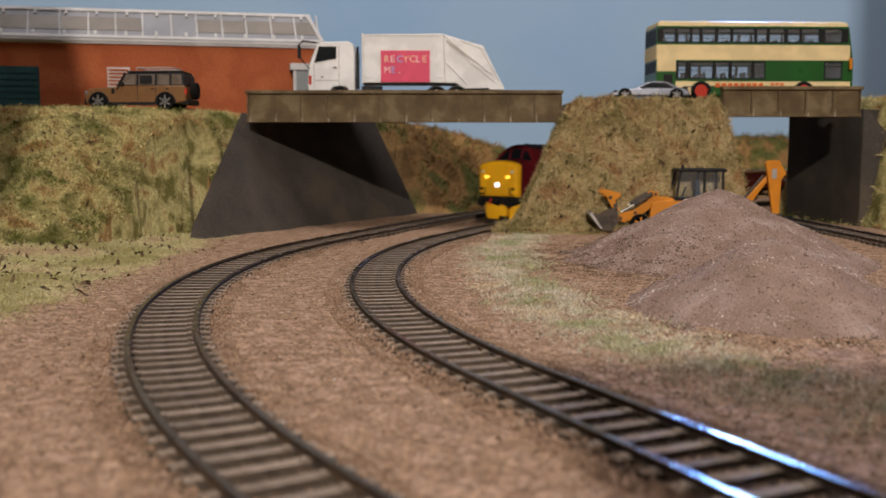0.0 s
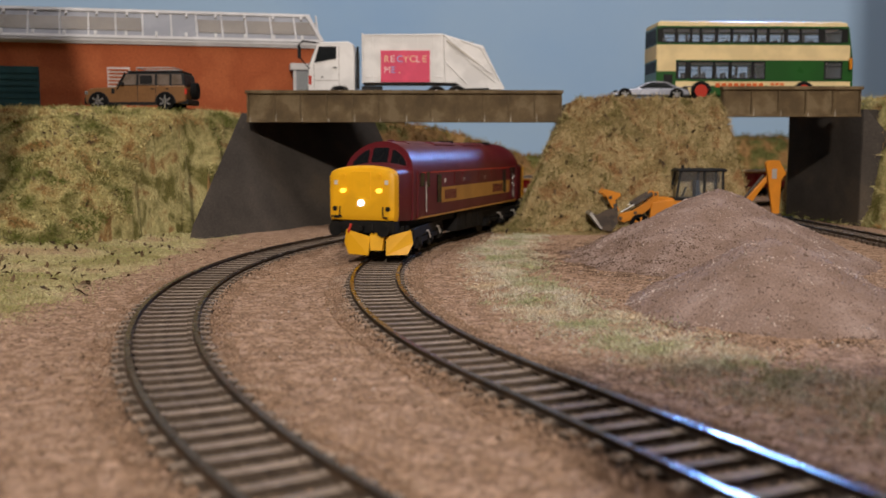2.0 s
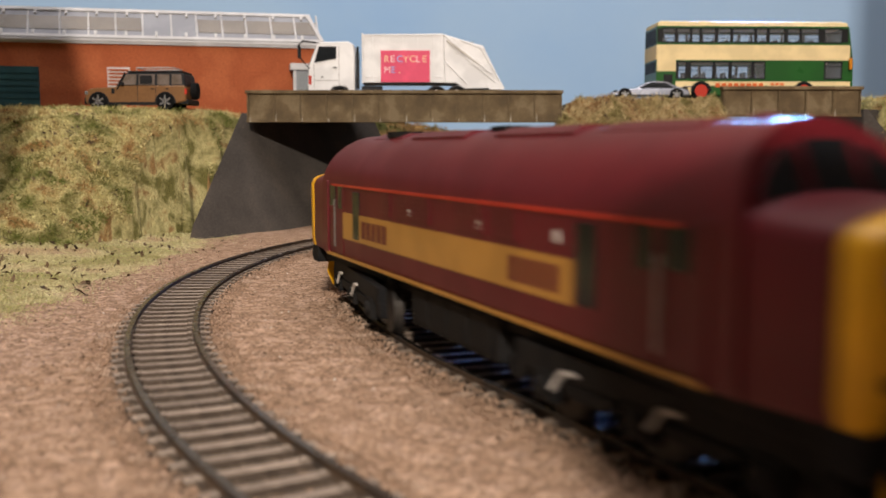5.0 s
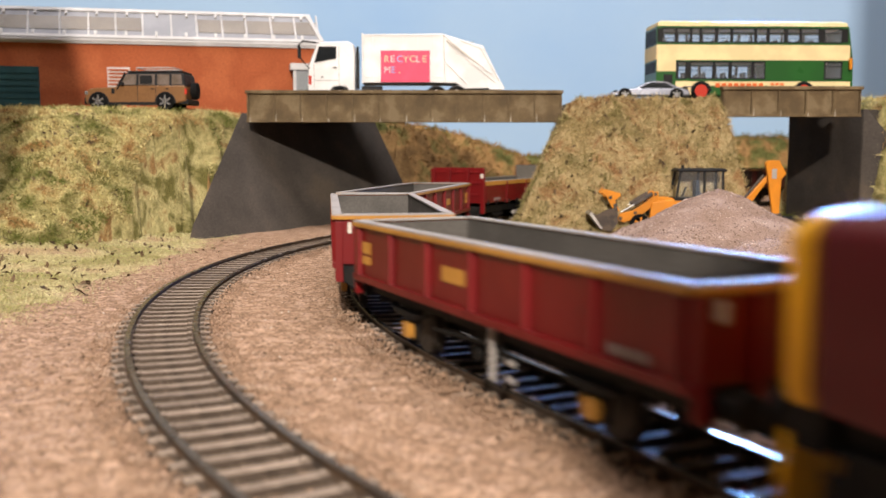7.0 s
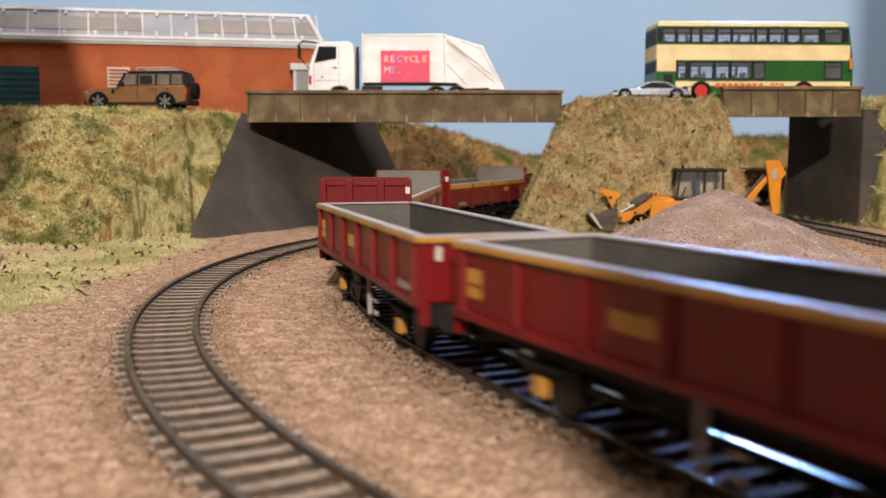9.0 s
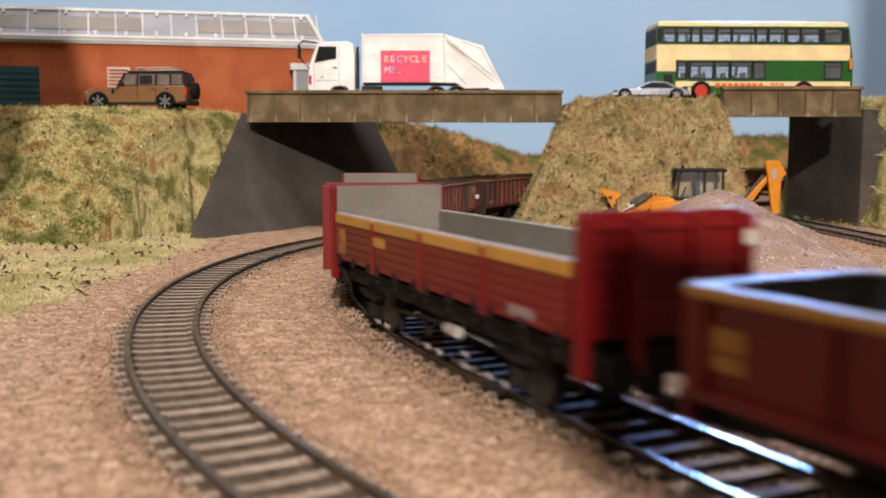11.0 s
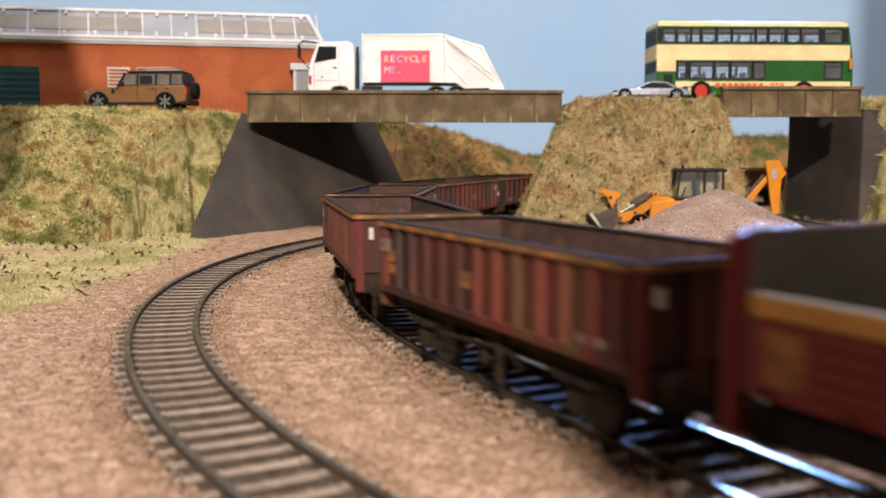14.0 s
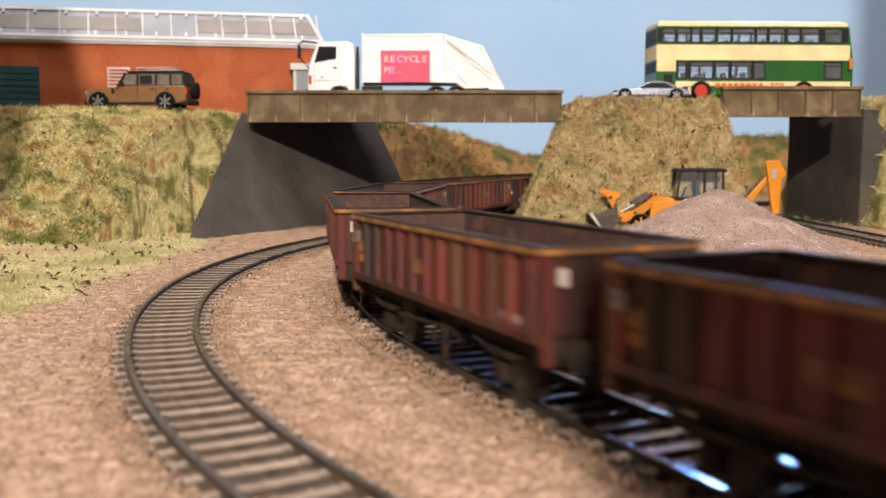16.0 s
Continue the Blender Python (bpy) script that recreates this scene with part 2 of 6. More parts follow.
# ---- the lines of the tracks ----
class Line:
    """Near straight, arc, straight, wide arc to the far right: points by distance s, 0 where the near straight begins, growing to the camera."""
    def __init__(self, centre, radius, a0, a1, back, far_radius):
        self.c, self.r, self.a0, self.a1, self.back, self.fr = np.array(centre), radius, radians(a0), radians(a1), back, far_radius
        self.arc = (self.a0 - self.a1) * radius
        self.u0 = np.array([-math.sin(self.a0), math.cos(self.a0)]); self.p0 = self.on(self.a0)
        self.u1 = np.array([-math.sin(self.a1), math.cos(self.a1)]); self.p1 = self.on(self.a1)
        self.p2 = self.p1 - self.u1 * back
        self.fc = self.p2 + far_radius * np.array([-self.u1[1], self.u1[0]])
        self.b0 = math.atan2(self.p2[1] - self.fc[1], self.p2[0] - self.fc[0])
        self.farlen = far_radius * (self.b0 - math.pi / 2)

    def on(self, a):
        return self.c + self.r * np.array([math.cos(a), math.sin(a)])

    def at(self, s):
        if s >= 0:
            return self.p0 + self.u0 * s
        s += self.arc
        if s >= 0:
            return self.on(self.a1 + s / self.r)
        s += self.back
        if s >= 0:
            return self.p2 + self.u1 * s
        s += self.farlen
        if s >= 0:
            b = math.pi / 2 + s / self.fr
            return self.fc + self.fr * np.array([math.cos(b), math.sin(b)])
        return self.fc + np.array([-s, self.fr])

    def axes(self, s):
        u = self.at(s + 0.5) - self.at(s - 0.5)
        u /= np.linalg.norm(u)
        return self.at(s), u, np.array([u[1], -u[0]])


MAIN = Line((409.3, 394.8), 436.3, 205.6, 158.3, 40, 650)
CUTTING = Line((409.3, 394.8), 436.3, 205.6, 158.3, 145, 600)
LOOP = Line((347.8, 375.9), 440.2, 225, 160, 180, 655)


# ---- room, backdrop, baseboard ----
def room():
    s = Shape().box(-2600, 2900, 1800, 1860, -900, 1700)
    tagged(part("wall_north", s, M_room), "plain cream room wall behind the layout", "wall", kind="structure")
    s = Shape().box(-2600, 2900, -2260, -2200, -900, 1700)
    tagged(part("wall_south", s, M_room), "plain cream room wall", "wall", kind="structure")
    s = Shape().box(-2660, -2600, -2200, 1800, -900, 1700)
    tagged(part("wall_west", s, M_room), "plain cream room wall", "wall", kind="structure")
    s = Shape().box(2900, 2960, -2200, 1800, -900, 1700)
    tagged(part("wall_east", s, M_room), "plain cream room wall", "wall", kind="structure")
    s = Shape().box(-2600, 2900, -2200, 1800, 1700, 1760)
    tagged(part("ceiling", s, M_room), "plain cream ceiling", "ceiling", kind="structure")
    s = Shape().box(-2600, 2900, -2200, 1800, -960, -900)
    tagged(part("floor", s, M_board), "plain brown floor", "floor", kind="structure")
    s = Shape().box(-1300, 1950, 1320, 1332, -40, 330)
    tagged(part("backdrop", s, M_sky), "pale blue painted sky board", "backdrop", kind="structure")


room()


def ground_z(x, y):
    return fractal(x, y, 60, 1) * 0.35 + fractal(x, y, 14, 2) * 0.18 - 0.35


height_mesh("ground", -1300, 1950, -320, 1318, 9, lambda x, y: np.where(y > 900, -1.0, ground_z(x, y)), M_ballast, "sandy brown ballasted ground", "ground", "structure")


# ---- banks ----
def left_z(x, y):
    yf = np.interp(x, [-900, -300, -195, -165, -137, -100], [390, 430, 455, 487, 548, 600])
    yc = np.interp(x, [-900, -300, -200, -165, -137, -100], [560, 565, 574, 594, 646, 690])
    t = (y - yf) / (yc - yf)
    top = 74.4 + np.where(y > yc, 1.0, 0.0)
    edge = np.interp(x, [-400, -150, -112], [1, 1, 0.93])
    n = fractal(x, y, 48, 3) * 12 + fractal(x, y, 17, 4) * 5
    z = top * edge * smooth01(t * 0.93 + 0.04) ** 1.1 + n * np.clip(np.minimum(t + 0.15, 1.02 - t), 0.02, 0.5)
    return np.where(t < -0.28, -3, np.maximum(z + fractal(x, y, 8, 5) * 0.5, -3))


def wall_plane_x(y, z):
    return -118 + (y - 601) * 97 / 187 - z * 33 / 71


def left_cut(x, y):
    z = left_z(x, y)
    return np.where((x > wall_plane_x(y, np.clip(z, 0, 80)) - 3), -4, z)


height_mesh("grass_bank", -760, -60, 400, 1300, 2.8, left_cut, M_earth, "steep grassy embankment with green and straw patches", "embankment", "structure")


def mid_z(x, y):
    cx = 130 + (y - 628) * 0.12
    left = x < cx
    dx = np.where(left, cx - x - 42.5, x - cx - 46.0)
    tx = 1 - dx / np.where(left, 42.0, 26.0)
    ty = (y - 596) / 34.0
    tb = (770 - y) / 34.0
    t = np.minimum(np.minimum(tx, ty), tb)
    n = fractal(x, y, 36, 6) * 8 + fractal(x, y, 13, 7) * 4.0
    n = n + 8 * np.exp(-((y - 634) / 9.0) ** 2) * (t > 0.5)
    z = 83 * smooth01(np.clip(t, 0, 1) * 0.85 + 0.05) ** 0.8 + n * np.clip(np.minimum(t + 0.3, 1.3 - t), 0, 0.5) + 1.6 * np.exp(-((y - 633) / 8.0) ** 2) * np.clip(tx * 4, 0, 1)
    return np.where(t < -0.25, -3, np.maximum(z, -3))


height_mesh("straw_bank", 10, 260, 560, 800, 3, mid_z, M_strawearth, "straw coloured grassy bank between the two bridges", "embankment", "structure")


def right_z(x, y):
    t = np.minimum(np.minimum((x - 286 + (y - 655) * 0.17) / 14.0, (y - 622) / 40.0), (775 - y) / 14.0)
    n = fractal(x, y, 50, 8) * 5 + fractal(x, y, 18, 9) * 2
    z = 86 * smooth01(t * 0.9 + 0.05) + n * np.clip(np.minimum(t + 0.2, 1.3 - t), 0, 0.5)
    return np.where(t < -0.2, -3, np.maximum(z, -3))


height_mesh("grass_bank", 240, 900, 500, 900, 5, right_z, M_earth, "grassy embankment beside the grey abutment", "embankment", "structure")

FAR_PTS = np.array([CUTTING.at(s) for s in range(-1900, -400, 12)])


def far_z(x, y):
    d = np.full(x.shape, 1e9)
    near = np.zeros(x.shape)
    for p in FAR_PTS:
        q = (x - p[0]) ** 2 + (y - p[1]) ** 2
        d = np.minimum(d, q)
    d = np.sqrt(d)
    crest = np.interp(x, [-200, -50, 0, 90, 180, 260, 380, 500], [74, 73, 67, 41, 36, 44, 66, 66])
    beyond = y > np.interp(x, FAR_PTS[::-1, 0], FAR_PTS[::-1, 1])
    t = (d - 92) / 60
    n = fractal(x, y, 45, 10) * 6 + fractal(x, y, 17, 11) * 4
    z = crest * smooth01(t) + n * np.clip(t, 0, 0.8)
    return np.where(beyond & (t > -0.1) & (y > 800 - 0.1 * x), np.maximum(z, -3), -3)


height_mesh("brush_bank", -140, 900, 720, 1312, 6, far_z, M_far, "distant brown brushy bank before the painted sky", "embankment", "structure")


# ---- tracks ----
def track(name, line, s0, s1, label):
    t = thing(name, label, "railway track", kind="structure")
    ss = np.arange(s0, s1, 6.0)
    for side in (-1, 1):
        web, top = [], []
        for s in ss:
            p, u, n = line.axes(s)
            c = p + n * side * 8.75
            ring = lambda pr: [(c[0] + n[0] * a, c[1] + n[1] * a, z) for a, z in pr]
            web.append(ring(((-1.1, 0.85), (1.1, 0.85), (1.1, 1.0), (0.35, 1.15), (0.35, 1.75), (0.75, 1.95), (0.75, 2.38), (-0.75, 2.38), (-0.75, 1.95), (-0.35, 1.75), (-0.35, 1.15), (-1.1, 1.0))))
            top.append(ring(((-0.72, 2.385), (0.72, 2.385), (0.62, 2.5), (-0.62, 2.5))))
        r = part("rail", Shape().loft(web), M_rail, t, "rusty brown rail", smooth=True)
        part("rail_head", Shape().loft(top), M_railtop, r, "worn shiny rail top")
    sl = Shape().prism([(-1.6, -1.4), (1.6, -1.4), (1.45, 1.05), (-1.45, 1.05)], "y", -12.5, 12.5)
    for side in (-1, 1):
        for d in (-1.75, 1.75):
            sl.box(-1.0, 1.0, side * 8.75 + d - 0.75, side * 8.75 + d + 0.75, 0.8, 1.3)
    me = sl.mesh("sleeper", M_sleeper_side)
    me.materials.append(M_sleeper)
    # upward faces stay pale, the rest take the shade-darkened side colour
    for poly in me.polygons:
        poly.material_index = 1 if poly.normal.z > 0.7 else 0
    r = random.Random(4)
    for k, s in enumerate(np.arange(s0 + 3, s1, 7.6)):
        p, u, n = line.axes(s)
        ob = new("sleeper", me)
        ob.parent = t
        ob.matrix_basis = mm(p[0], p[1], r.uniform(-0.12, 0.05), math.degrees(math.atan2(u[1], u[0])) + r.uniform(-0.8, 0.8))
    return t


class Straight:
    def at(self, s):
        return np.array([247.0, 480 + s])

    def axes(self, s):
        return self.at(s), np.array([0.0, 1.0]), np.array([1.0, 0.0])


# ---- bridges ----
def bridge(name, x0, x1, y, z0, z1, depth, dz, label):
    t = thing(name, label, "bridge")
    s = Shape().box(x0, x1, y, y + 5, z0 + 2, z1 - 2.2)
    part("girder_web", s, M_girder, t)
    part("top_flange", Shape().box(x0 - 0.6, x1 + 0.6, y - 2.4, y + 6, z1 - 2.2, z1), M_girder, t, bevel=0.3)
    part("bottom_flange", Shape().box(x0, x1, y - 1.6, y + 6, z0, z0 + 1.9), M_girder, t, bevel=0.2)
    n = max(4, round((x1 - x0) / 17.5))
    st = Shape().prism([(-0.45, 0), (0.45, 0), (0.45, z1 - z0 - 4.2), (-0.45, z1 - z0 - 4.2)], "y", -1.5, 0.0)
    me = st.mesh("stiffener", M_girder)
    r = random.Random(9)
    for k in range(n + 1):
        ob = new("stiffener", me); ob.parent = t
        ob.location = ((x0 + 1 + (x1 - x0 - 2) * k / n) * U, y * U, (z0 + 2) * U)
        if k < n:
            xx = x0 + 2 + (x1 - x0 - 2) * k / n
            part("lime_streak", Shape().prism([(xx, z0 + 0.4), (xx + r.uniform(0.5, 1.2), z0 + 0.4), (xx + 0.5, z0 + r.uniform(2.5, 7))], "y", y - 1.75, y - 1.6), M_streak, t, "pale lime stain")
    part("deck", Shape().box(x0, x1, y + 6, y + depth, z0 + 4, z0 + 12 + dz), M_road, t, "dark asphalt deck")
    part("back_girder", Shape().box(x0, x1, y + depth, y + depth + 5, z0 + 5.5, z1), M_girder, t)
    return t


bridge("road_bridge", -127, 77, 628, 69.5, 90.0, 120, 0, "weathered olive brown plate girder road bridge")
bridge("road_bridge", 181, 270.5, 628, 73, 92.5, 120, 0, "short weathered brown plate girder road bridge")


def abutments():
    s = Shape()
    face = [(-141, 560, -3), (-118 + 97 * 187 / 187, 788, -3), wall3(788, 76), wall3(640, 76), wall3(556, 8)]
    face[0] = wall3(545, -3); face[1] = wall3(788, -3)
    back = [(x - 3, y + 22, z) for x, y, z in face]
    s.loft([face, back])
    tagged(part("abutment", s, M_wall), "dark grey battered concrete bridge abutment", "abutment", kind="structure")
    s = Shape()
    face = [(283.5, 655, -3), (283.5, 655, 79), (268, 750, 79), (268, 750, -3)]
    back = [(x + 40, y + 18, z) for x, y, z in face]
    s.loft([face, back])
    tagged(part("abutment", s, M_wall), "dark grey concrete abutment under the short bridge", "abutment", kind="structure")
    face = [(283.8, 654, -3), (345, 628, -3), (345, 628, 12), (309, 642, 46), (286, 653, 79), (283.8, 654, 79)]
    s = Shape().loft([face, [(x + 3, y + 14, z) for x, y, z in face]])
    tagged(part("wing_wall", s, M_wall), "brown stained wing wall with a sloping top", "wing wall", kind="structure")


def wall3(y, z):
    return (float(wall_plane_x(y, z)), y, z)


abutments()


def apron_z(x, y):
    """A low earth apron that runs out from the foot of the left bank."""
    return 7.0 * smooth01((-116 - x + fractal(x, y, 50, 19) * 8) / 110.0) - 0.75 + ground_z(x, y) * 0.8 + fractal(x, y, 22, 20) * 0.6 * smooth01((-116 - x) / 50)


height_mesh("grass_apron", -560, -105, 200, 600, 3, apron_z, M_apron, "low apron of pale green and tan turf before the bank", "embankment", "structure")


# ---- gravel heaps ----
def cone_z(x, y, cx, cy, h, r, ex, ey, seed):
    d = np.hypot((x - cx) / ex, (y - cy) / ey)
    z = h + 1.5 - np.sqrt((d * h / r) ** 2 + 1.2)
    z = np.where(z > 2, z, 2 * np.exp((np.minimum(z, 2) - 2) / 3))
    return z + fractal(x, y, 30, seed) * 1.0 + fractal(x, y, 9, seed + 1) * 0.35 - 1.5


def heap_one(x, y):
    z = cone_z(x, y, 130, 455, 34.4, 66, 1.06, 1.15, 12)
    return np.where(z < 0.05, -2, z)


def heap_two(x, y):
    z = cone_z(x, y, 108, 312, 24.4, 44, 1.06, 1.2, 14)
    return np.where(z < 0.05, -2, z)


def heap_z(x, y):
    return np.maximum(heap_one(x, y), heap_two(x, y))


height_mesh("mound", 20, 260, 330, 590, 2.5, heap_one, M_gravel, "tall mound of pinkish grey gravel on the ground", "mound")
height_mesh("mound", 30, 220, 215, 420, 2.5, heap_two, M_gravel, "lower mound of pinkish grey gravel before the tall one", "mound")
# unseen slant-edged board, added to block the room lamp on the left
s = Shape().prism([(-480, -3), (-184, -3), (-184, 262), (-240, 470), (-480, 470)], "y", 200, 206)
# unseen block in place of the camera body, added for its shadow
tagged(part("wall_front", Shape().box(27, 270, -115, -40, -3, 136), M_board), "unseen dark block at the front edge that casts the camera shadow", "board", kind="structure")
# out of view, added to dim the right end of the sky
tagged(part("wall_side", Shape().box(350, 900, 200, 206, -3, 570), M_board), "unseen tall board that shades the right of the painted sky", "board", kind="structure")
tagged(part("wall_end", s, M_board), "unseen tall board that shades the left end of the factory", "board", kind="structure")


# ---- paints ----
def paint(name, col, rough=0.35, coat=0.15, dirt=None, size=18, **k):
    return mat(name, col, dirt or tuple(v * 0.86 for v in col), size=size, fine=0.5, rough=rough, bump=0.0, spec=0.3, coat=coat * 0.5, grain=0.03, **k)


P_maroon = paint("maroon_paint", (0.108, 0.007, 0.012), rough=0.42, coat=0.06)
P_red = paint("wagon_red_paint", (0.145, 0.0042, 0.0055), rough=0.42)
P_gold = paint("gold_paint", (0.44, 0.215, 0.04))
P_yellow = paint("warning_yellow_paint", (0.84, 0.43, 0.012), rough=0.4, coat=0.05)
P_black = mat("black_underframe", (0.006, 0.006, 0.0065), (0.012, 0.011, 0.010), size=7, fine=0.5, rough=0.7, bump=0.1, spec=0.15)
P_wheel = mat("wheel_steel", (0.03, 0.026, 0.023), (0.05, 0.043, 0.036), size=5, rough=0.55, metal=0.4)
P_dark = mat("dark_grey_lining", (0.10, 0.092, 0.083), (0.08, 0.074, 0.067), size=20, fine=0.7, rough=0.75, bump=0.08)
P_grey = mat("grey_inner_lining", (0.17, 0.155, 0.135), (0.14, 0.128, 0.112), size=20, fine=0.7, rough=0.7, bump=0.08)
P_rim = paint("pale_rim_paint", (0.36, 0.335, 0.315), rough=0.55, coat=0)
P_white = paint("white_paint", (0.80, 0.79, 0.78), rough=0.4)
P_rustred = mat("rusty_maroon_steel", (0.028, 0.013, 0.008), (0.105, 0.014, 0.009), (0.075, 0.03, 0.011), size=13, fine=0.7, rough=0.68, bump=0.15, vary=0.3, stretch=0.25)
P_rustin = mat("rusty_wagon_lining", (0.085, 0.042, 0.032), (0.05, 0.030, 0.025), (0.13, 0.062, 0.036), size=8, fine=0.6, rough=0.85, bump=0.3)
P_rustframe = mat("dirty_brown_underframe", (0.016, 0.012, 0.009), (0.034, 0.023, 0.014), size=6, fine=0.5, rough=0.9, bump=0.3, spec=0.15)
P_dullgold = mat("worn_gold_paint", (0.30, 0.125, 0.03), (0.13, 0.06, 0.022), size=6, rough=0.6)
P_glassdark = mat("dark_cab_glass", (0.008, 0.009, 0.011), size=8, rough=0.15, bump=0.0, spec=0.3)
P_lampY = mat("lit_marker_lamp", (1.0, 0.60, 0.06), (1.0, 0.60, 0.06), size=9, emit=3.2, bump=0)
P_lampW = mat("lit_headlamp", (0.62, 0.78, 1.0), (0.62, 0.78, 1.0), size=9, emit=5.0, bump=0)
P_lampR = mat("lit_tail_lamp", (1.0, 0.01, 0.01), (1.0, 0.01, 0.01), size=9, emit=3.0, bump=0)
P_redspot = paint("red_fitting_paint", (0.55, 0.04, 0.02))
P_steel = mat("bright_steel", (0.45, 0.44, 0.42), size=6, rough=0.4, metal=0.8)
P_dullchalk = mat("grimy_panel", (0.22, 0.17, 0.13), (0.13, 0.09, 0.07), size=3, rough=0.8)
P_faint = paint("faint_grey_lettering", (0.24, 0.19, 0.18), rough=0.6, coat=0)
P_chalk = paint("off_white_panel", (0.62, 0.58, 0.52), rough=0.6, coat=0)


def body_ring(x_of, hw=17.0, z0=17.0, z1=38.6, z2=53.0, n=14):
    pts = [(-hw + 0.5, z0), (-hw, z0 + 3), (-hw, z1)]
    for k in range(1, n):
        a = math.pi * (1 - k / n)
        pts.append((hw * (1 if abs(math.cos(a)) > 0.99 else 0.985) * math.cos(a), z1 + (z2 - z1) * math.sin(a)))
    pts += [(hw, z1), (hw, z0 + 3), (hw - 0.5, z0)]
    return [(x_of(z), y, z) for y, z in pts]


def nose_ring(x, inset, top):
    hw = 15.8 - inset
    pts = [(-hw + 0.6, 17.5 + inset), (-hw, 20), (-hw, 37.6 - inset * 0.4)]
    for k in range(1, 12):
        a = math.pi * (1 - k / 12)
        pts.append((hw * math.cos(a) * 0.985, 37.9 - inset * 0.4 + (top - 37.9 - inset * 0.6) * math.sin(a) ** 0.8))
    pts += [(hw, 37.6 - inset * 0.4), (hw, 20), (hw - 0.6, 17.5 + inset)]
    return [(x, y, z) for y, z in pts]


def bars(name, parent, material, x0, x1, y, z0, z1, n, axis="x", t=0.12, label="unreadable lettering"):
    """A row of n upright bars standing for letters, on a side at y (axis x) or an end at y (axis y)."""
    w = (x1 - x0) / n
    for k in range(n):
        a, b = x0 + w * k + w * 0.12, x0 + w * (k + 1) - w * 0.12
        lo, hi = min(y, y + t), max(y, y + t)
        s = Shape().box(a, b, lo, hi, z0, z1) if axis == "x" else Shape().box(lo, hi, a, b, z0, z1)
        part(name, s, material, parent, label)


def wheelset(parent, x, z, r, gauge=16.5, material=None):
    s = Shape()
    for side in (-1, 1):
        y0 = side * gauge / 2
        s.cyl((x * 0, 0), "y", r, y0 - 1.0, y0 + 1.0, 18)
        s.cyl((0, 0), "y", r + 0.9, y0 - side * 1.0, y0 - side * 1.5, 18)
        for k in range(6):
            a = math.pi * k / 3
            s.box(r * 0.55 * math.cos(a) - 0.6, r * 0.55 * math.cos(a) + 0.6, y0 + side * 1.0 - 0.15, y0 + side * 1.0 + 0.25, r * 0.55 * math.sin(a) - 0.6, r * 0.55 * math.sin(a) + 0.6)
    s.cyl((0, 0), "y", 1.1, -gauge / 2, gauge / 2, 8)
    ob = part("wheelset", s, material or P_wheel, parent, "dark steel wheels on an axle")
    ob.location = (x * U, 0, z * U)
    ob["radius"] = r
    return ob


def bogie(parent, x):
    b = Shape()
    for side in (-1, 1):
        y = side * 13.2
        b.box(-38, 38, y - 1.1, y + 1.1, 9.0, 13.5)
        b.prism([(-40, 6), (-36, 6), (-33, 9), (-40, 10)], "y", y - 1, y + 1)
        b.prism([(36, 6), (40, 6), (40, 10), (33, 9)], "y", y - 1, y + 1)
        for ax in (-27, 0, 27):
            b.box(ax - 3.2, ax + 3.2, y - 1.6, y + 1.6, 4.0, 9.5)
            b.cyl((ax, 6.8), "y", 1.9, y + side * 1.2, y + side * 2.6, 10)
        for ax in (-13.5, 13.5):
            b.prism([(ax - 9, 8.6), (ax + 9, 8.6), (ax + 6, 6.2), (ax - 6, 6.2)], "y", y - 1.3, y + 1.5)
    b.box(-34, 34, -9, 9, 9.5, 14.5)
    ob = part("bogie", b, P_black, parent, "black three-axle bogie", bevel=0.2)
    ob.location = (x * U, 0, 0)
    for ax in (-27, 0, 27):
        wheelset(ob, ax, 7.2, 7.2)
    for side in (-1, 1):
        for ax in (-20, 7):
            part("sand_pipe", Shape().rod((ax, side * 15.2, 10.5), (ax - 3, side * 15.6, 7), 0.35).rod((ax, side * 15.2, 10.5), (ax + 4, side * 15.2, 10.9), 0.4), P_chalk, ob, "white painted pipe")
    return ob


